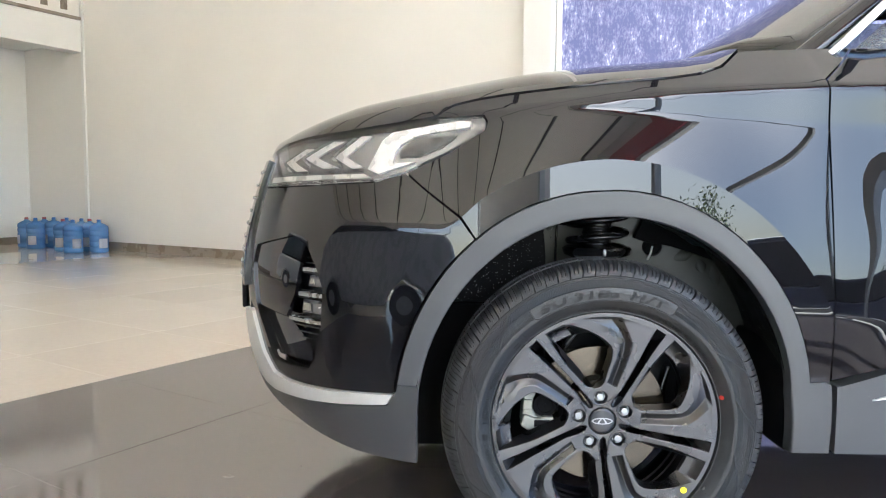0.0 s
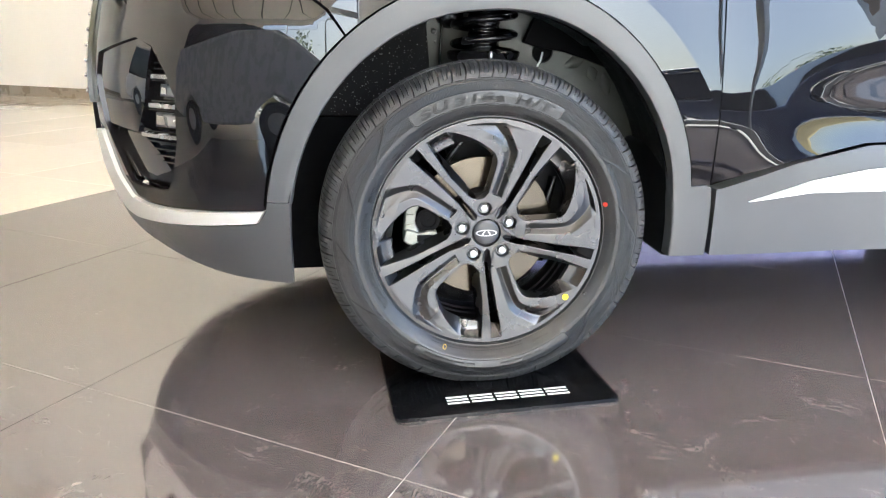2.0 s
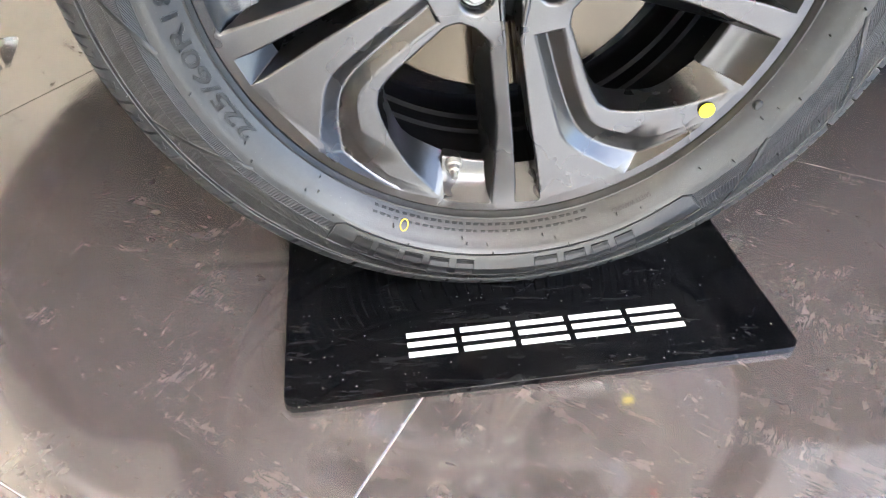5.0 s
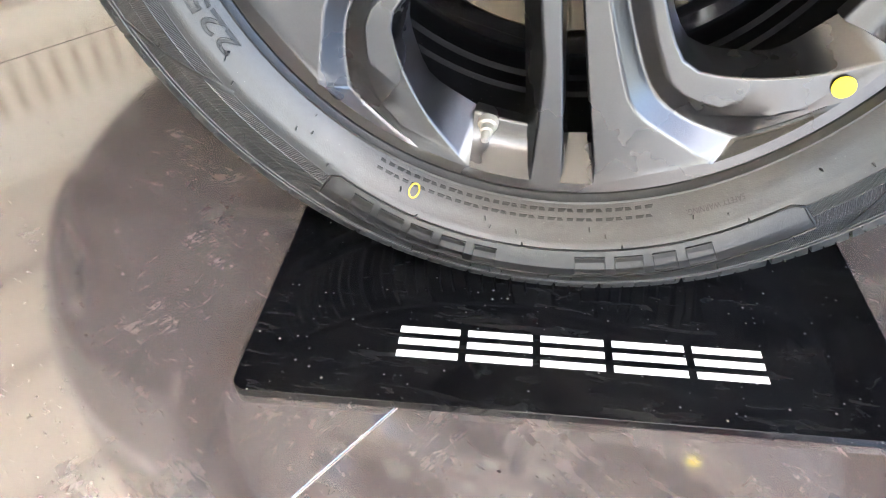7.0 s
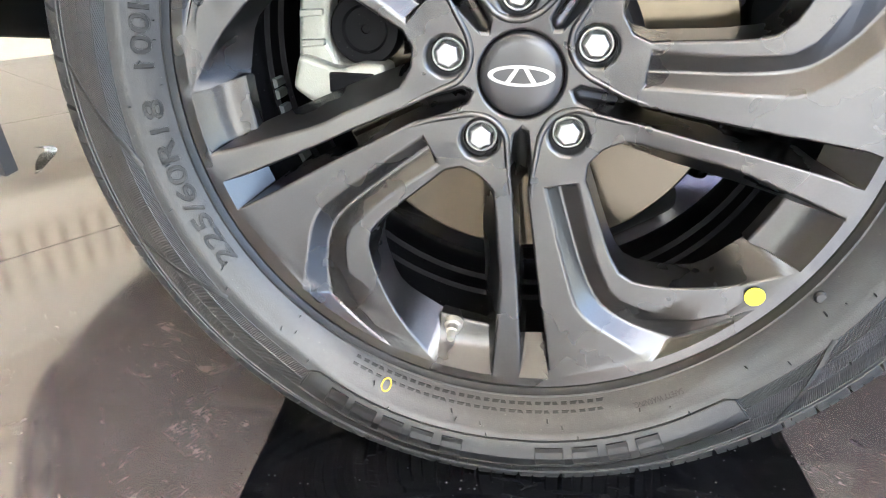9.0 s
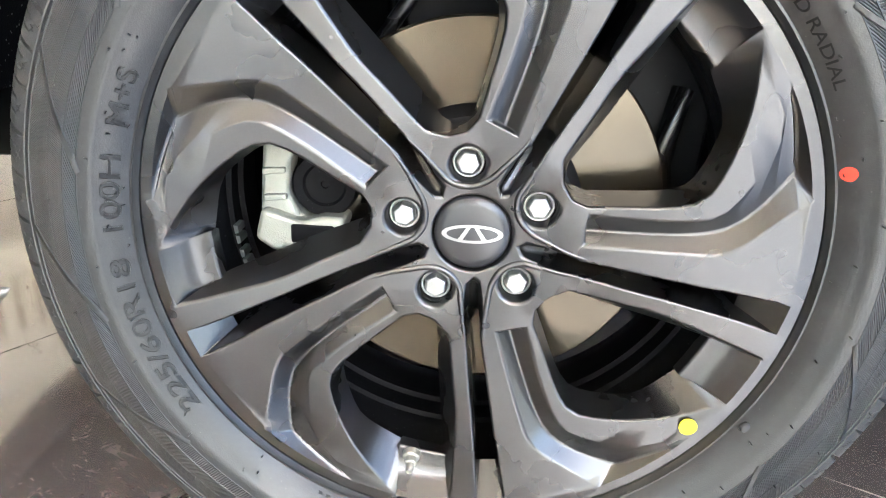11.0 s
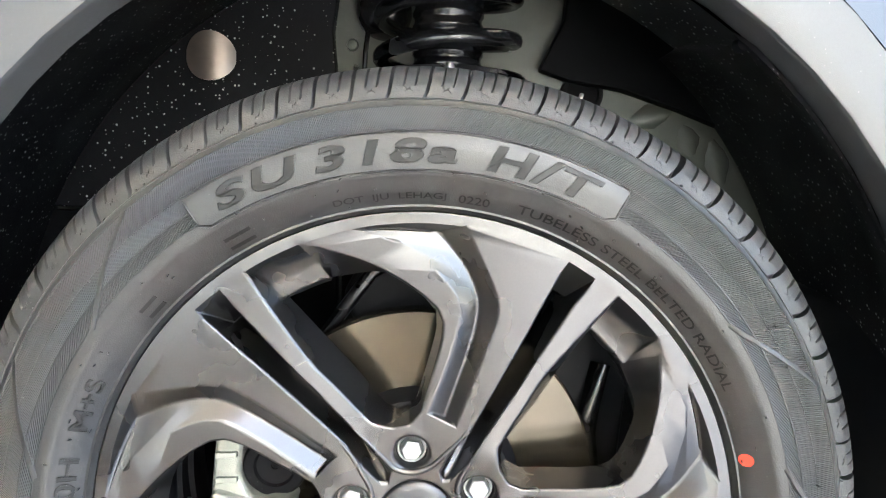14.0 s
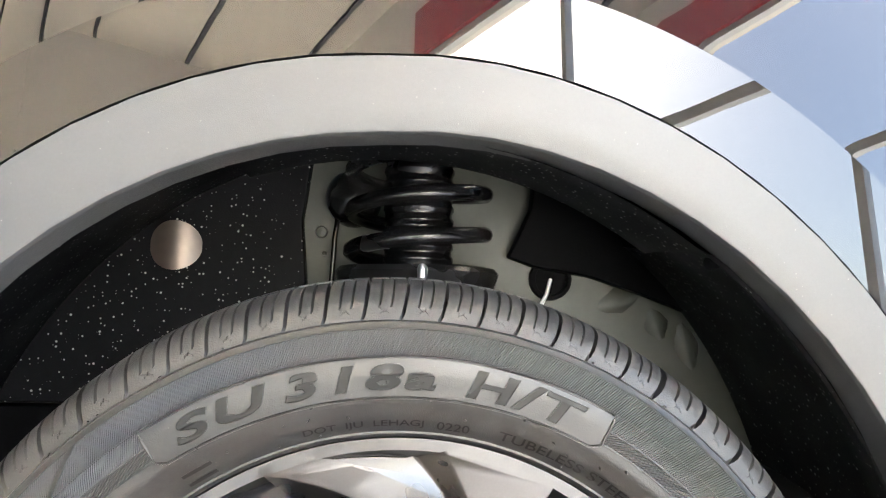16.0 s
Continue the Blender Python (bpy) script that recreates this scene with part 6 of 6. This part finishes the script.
def bottle(at, cap_mat, words, label_turn):
    b = thing("water_bottle", words, "water bottle", at, "water bottles by the wall")
    bm = bmesh.new()
    prof = [(.0, .004), (.115, .0), (.130, .010), (.134, .03)]
    for z in (.075, .155, .235, .31):
        prof += [(.134, z), (.129, z + .008), (.129, z + .016), (.134, z + .024)]
    prof += [(.134, .365), (.122, .395), (.085, .420), (.045, .436), (.030, .445), (.028, .468)]
    lathe(bm, prof, 28, "z")
    part("body", bm, BLUE, b, "", 50).matrix_basis = Matrix.Identity(4)
    bm = bmesh.new()
    lathe(bm, ((.0, .49), (.024, .49), (.029, .485), (.030, .455), (.026, .452)), 18, "z")
    part("cap", bm, cap_mat, b, "coloured bottle cap", 40).matrix_basis = Matrix.Identity(4)
    bm = bmesh.new()
    a0 = radians(label_turn)
    prev = None
    for i in range(7):
        a = a0 + i * .16
        col = [bm.verts.new((.1355 * math.cos(a), .1355 * math.sin(a), z)) for z in (.07, .21)]
        if prev:
            bm.faces.new((prev[0], col[0], col[1], prev[1]))
        prev = col
    bmesh.ops.solidify(bm, geom=bm.faces[:], thickness=.001)
    part("paper_label", bm, TAG, b, "white paper label", 50).matrix_basis = Matrix.Identity(4)
    for o in b.children:
        o.matrix_parent_inverse = Matrix.Identity(4)
    return b


BOT = ((-11.21, 4.40, 1), (-10.80, 4.33, 0), (-11.17, 4.66, 1), (-10.92, 4.68, 0), (-9.96, 4.30, 1), (-9.59, 4.24, 0), (-10.08, 4.66, 0), (-9.76, 4.60, 1), (-9.35, 4.50, 0), (-10.57, 4.70, 0))
for i, (u, v, red) in enumerate(BOT):
    bottle(room(u, v, 0), CAPR if red else CAPB, "blue plastic water bottle with a red cap" if red else "blue plastic water bottle with a blue cap", 200 + (i * 47) % 140)

# ---- what the paint mirrors: a parked silver car behind, trees outside ----
SILVER = material("silver_paint", (.72, .73, .73), .28, metal=.1, coat=.8, vary=.04)
DARKGLASS = material("dark_glass", (.02, .022, .025), .06, vary=.1)


def parked(name, at, turn, paint, words, high, tall=1.0):
    def up(z):
        return z if z < .62 else .62 + (z - .62) * tall
    c = thing(name, words, "car", at)
    c.matrix_basis = Matrix.Translation(at) @ pose(0, 0, 0, 0, 0, turn)
    def add(nm, bm, m, lab="", bevel=0.0):
        o = part(nm, bm, m, c, lab, 40, bevel, 3)
        o.matrix_parent_inverse = Matrix.Identity(4)
        return o
    bm = bmesh.new()
    outline = [(-2.1, .35), (-2.15, .62), (-2.0, .80), (-1.1, .98), (1.9, 1.0), (2.1, .9), (2.15, .4), (1.75, .3), (1.62, .55), (1.3, .68), (.98, .55), (.85, .3), (-.85, .3), (-.98, .55), (-1.3, .68), (-1.62, .55), (-1.75, .32)]
    slab(bm, [(a, up(b)) for a, b in outline], lambda a, b, d: (a, -.85 + d, b), 1.7)
    add("body", bm, paint, "", .06)
    bm = bmesh.new()
    slab(bm, [(-1.1, up(.97)), (-.45, high - .05), (.2, high), (1.5, high - .03), (1.95, up(1.0))], lambda a, b, d: (a, -.70 + d, b), 1.4)
    add("cabin", bm, DARKGLASS, "dark glazed cabin", .05)
    bm = bmesh.new()
    slab(bm, [(-.42, high - .05), (.2, high + .01), (1.5, high - .02), (1.48, high - .07), (.2, high - .05), (-.36, high - .10)], lambda a, b, d: (a, -.71 + d, b), 1.42)
    add("roof", bm, paint, "", .02)
    for x in (-1.3, 1.3):
        for y in (-.86, .72):
            bm = bmesh.new()
            lathe(bm, ((.16, .0), (.20, -.01), (.30, .0), (.32, .03), (.32, .13), (.30, .15), (.16, .15)), 32, "y", (x, y, .32))
            add("tyre", bm, RUBBER)
            bm = bmesh.new()
            lathe(bm, ((.0, .02), (.05, .0), (.19, .02), (.19, .12), (.0, .12)), 24, "y", (x, y, .32))
            add("rim", bm, SATIN)
    for y in (-.72, .45):
        bm = bmesh.new()
        box(bm, (-2.13, y, .62), (-2.0, y + .27, .76))
        add("headlamp", bm, REFLECTOR, "", .02)
    return c


parked("parked_car", room(-1.5, -3.7, 0), -31.33 + 180, SILVER, "silver parked van further along the showroom", 1.82, 1.9)
parked("parked_car", room(-6.8, -2.9, 0), -31.33 + 100, material("white_car_paint", (.70, .70, .68), .25, coat=.8, vary=.03), "white parked car near the shop front", 1.62)

NAVY = material("navy_paint", (.022, .036, .105), .25, coat=.9, vary=.05)
parked("parked_car", room(6.2, -1.6, -.32), -31.33 - 86, NAVY, "dark blue car parked outside the glazed front", 1.56)

BARK = material("bark", (.10, .075, .05), .85, vary=.3, scale=9)
LEAF = material("leaf", (.16, .20, .05), .6, vary=.4, scale=3)
DRY = material("dry_slope", (.40, .31, .13), .9, vary=.6, scale=.35, grain=3)


def tree(at, h, seed):
    rnd = random.Random(seed)
    t = thing("tree", "young street tree with sparse green foliage", "tree", at, "trees outside")
    bm = bmesh.new()
    top = Vector((0, 0, h * .55))
    sweep(bm, [(0, 0, 0), (.05, .03, h * .3), top, (.1, -.05, h * .8)], [.11, .09, .06, .02], 8)
    tips = []
    for i in range(9):
        a, z = rnd.uniform(0, 6.28), rnd.uniform(.4, .75) * h
        tip = Vector((math.cos(a) * h * rnd.uniform(.15, .3), math.sin(a) * h * rnd.uniform(.15, .3), z + h * rnd.uniform(.1, .25)))
        sweep(bm, [(0, 0, z), (tip * .5 + Vector((0, 0, z * .5))), tip], [.04, .025, .01], 6)
        tips.append(tip)
    o = part("trunk", bm, BARK, t, "", 60)
    o.matrix_parent_inverse = Matrix.Identity(4)
    vs, fs = [], []
    for i in range(1500):
        c = rnd.choice(tips) + Vector((rnd.gauss(0, .09), rnd.gauss(0, .09), rnd.gauss(0, .08))) * h
        d1, d2 = Vector((rnd.gauss(0, 1), rnd.gauss(0, 1), rnd.gauss(0, 1))).normalized() * .10, Vector((rnd.gauss(0, 1), rnd.gauss(0, 1), rnd.gauss(0, 1))).normalized() * .06
        k = len(vs)
        vs += [c - d1, c + d2, c + d1, c - d2]
        fs.append((k, k + 1, k + 2, k + 3))
    me = bpy.data.meshes.new("crown")
    me.from_pydata([tuple(v) for v in vs], [], fs)
    me.materials.append(LEAF)
    o = new("crown", me)
    o.parent = t
    o["kind"] = "stuff"


for i, (u, v, h) in enumerate(((3, -24, 4.4), (22, -16, 4.6), (27, -6, 4.2))):
    tree(room(u, v, -.32), h, i + 3)
bm = bmesh.new()
prev = None
for i in range(61):
    u = -30 + i * 1.6
    hh = 2.3 + 1.0 * noise.noise((u * .08, 0, 0)) + .5 * noise.noise((u * .5, 3, 0))
    d = 34 + 3 * noise.noise((u * .05, 7, 0))
    def at(far, z):
        return bm.verts.new(room(u, -far, z) if i < 39 else room(31.5 + far - 34, -34 + (i - 38) * 3.2, z))
    col = [at(d - 2, -.4), at(d, hh), at(d + 12, hh * 1.4), at(d + 30, -.4)]
    if prev:
        for k in range(3):
            bm.faces.new((prev[k], col[k], col[k + 1], prev[k + 1]))
    prev = col
tagged(part("hillside", bm, DRY, None, "", 60), "low dry grassy bank across the road", "hillside", kind="structure")

# ---- floor tiles, one by one ----
def tile_mesh(name, w, h, mat):
    bm = bmesh.new()
    b = .0005
    g = .0008
    lo, hi = (g, g), (w - g, h - g)
    top = [bm.verts.new((x, y, 0)) for x, y in ((lo[0] + b, lo[1] + b), (hi[0] - b, lo[1] + b), (hi[0] - b, hi[1] - b), (lo[0] + b, hi[1] - b))]
    low = [bm.verts.new((x, y, -b)) for x, y in ((lo[0], lo[1]), (hi[0], lo[1]), (hi[0], hi[1]), (lo[0], hi[1]))]
    und = [bm.verts.new((x, y, -.008)) for x, y in ((lo[0], lo[1]), (hi[0], lo[1]), (hi[0], hi[1]), (lo[0], hi[1]))]
    bm.faces.new(top)
    for a, c in ((top, low), (low, und)):
        for i in range(4):
            bm.faces.new((a[i], c[i], c[(i + 1) % 4], a[(i + 1) % 4]))
    bmesh.ops.recalc_face_normals(bm, faces=bm.faces)
    return mesh_of(bm, name, mat, 30)


T, U0, V0 = .8, .013, -.416
EDGE_U, FAR_V = -2.48, V0 - 4 * T + .4
dark, strip_t, pale = tile_mesh("tile", T, T, DARKTILE), tile_mesh("tile", U0 - 3 * T - EDGE_U, T, DARKTILE), tile_mesh("tile", T, T, PALETILE)


def lay(me, u, v):
    ob = new("tile", me)
    ob.parent, ob.matrix_parent_inverse = floor, floor.matrix_basis.inverted()
    p = room(u, v, 0)
    ob.matrix_basis = Matrix.Translation((p.x, p.y, random.uniform(-.00012, .00012))) @ pose(0, 0, 0, random.uniform(-.02, .02), random.uniform(-.02, .02), -31.33)


for j in range(-10, 7):
    v = V0 + j * T
    if v + T > WALL_V + .01 and v > WALL_V:
        continue
    if v + T < FAR_V:
        continue
    for i in range(-3, 6):
        lay(dark, U0 + i * T, v)
    lay(strip_t, EDGE_U, v)
    for i in range(12):
        lay(pale, EDGE_U - (i + 1) * T, v)
bm = bmesh.new()
room_box(bm, CORNER_U, RIGHT_U, BACK_V, V0 - 4 * T - .002, -.02, 0)
tagged(part("floor_far", bm, PALETILE, None), "cream polished floor at the back of the showroom", "floor", kind="structure")
bm = bmesh.new()
room_box(bm, -14, EDGE_U - .002, BACK_V - .2, WALL_V + .2, -.0030, -.0011)
tagged(part("floor_bed", bm, GROUT2, None), "cream grout bed under the pale tiles", "floor", kind="structure")
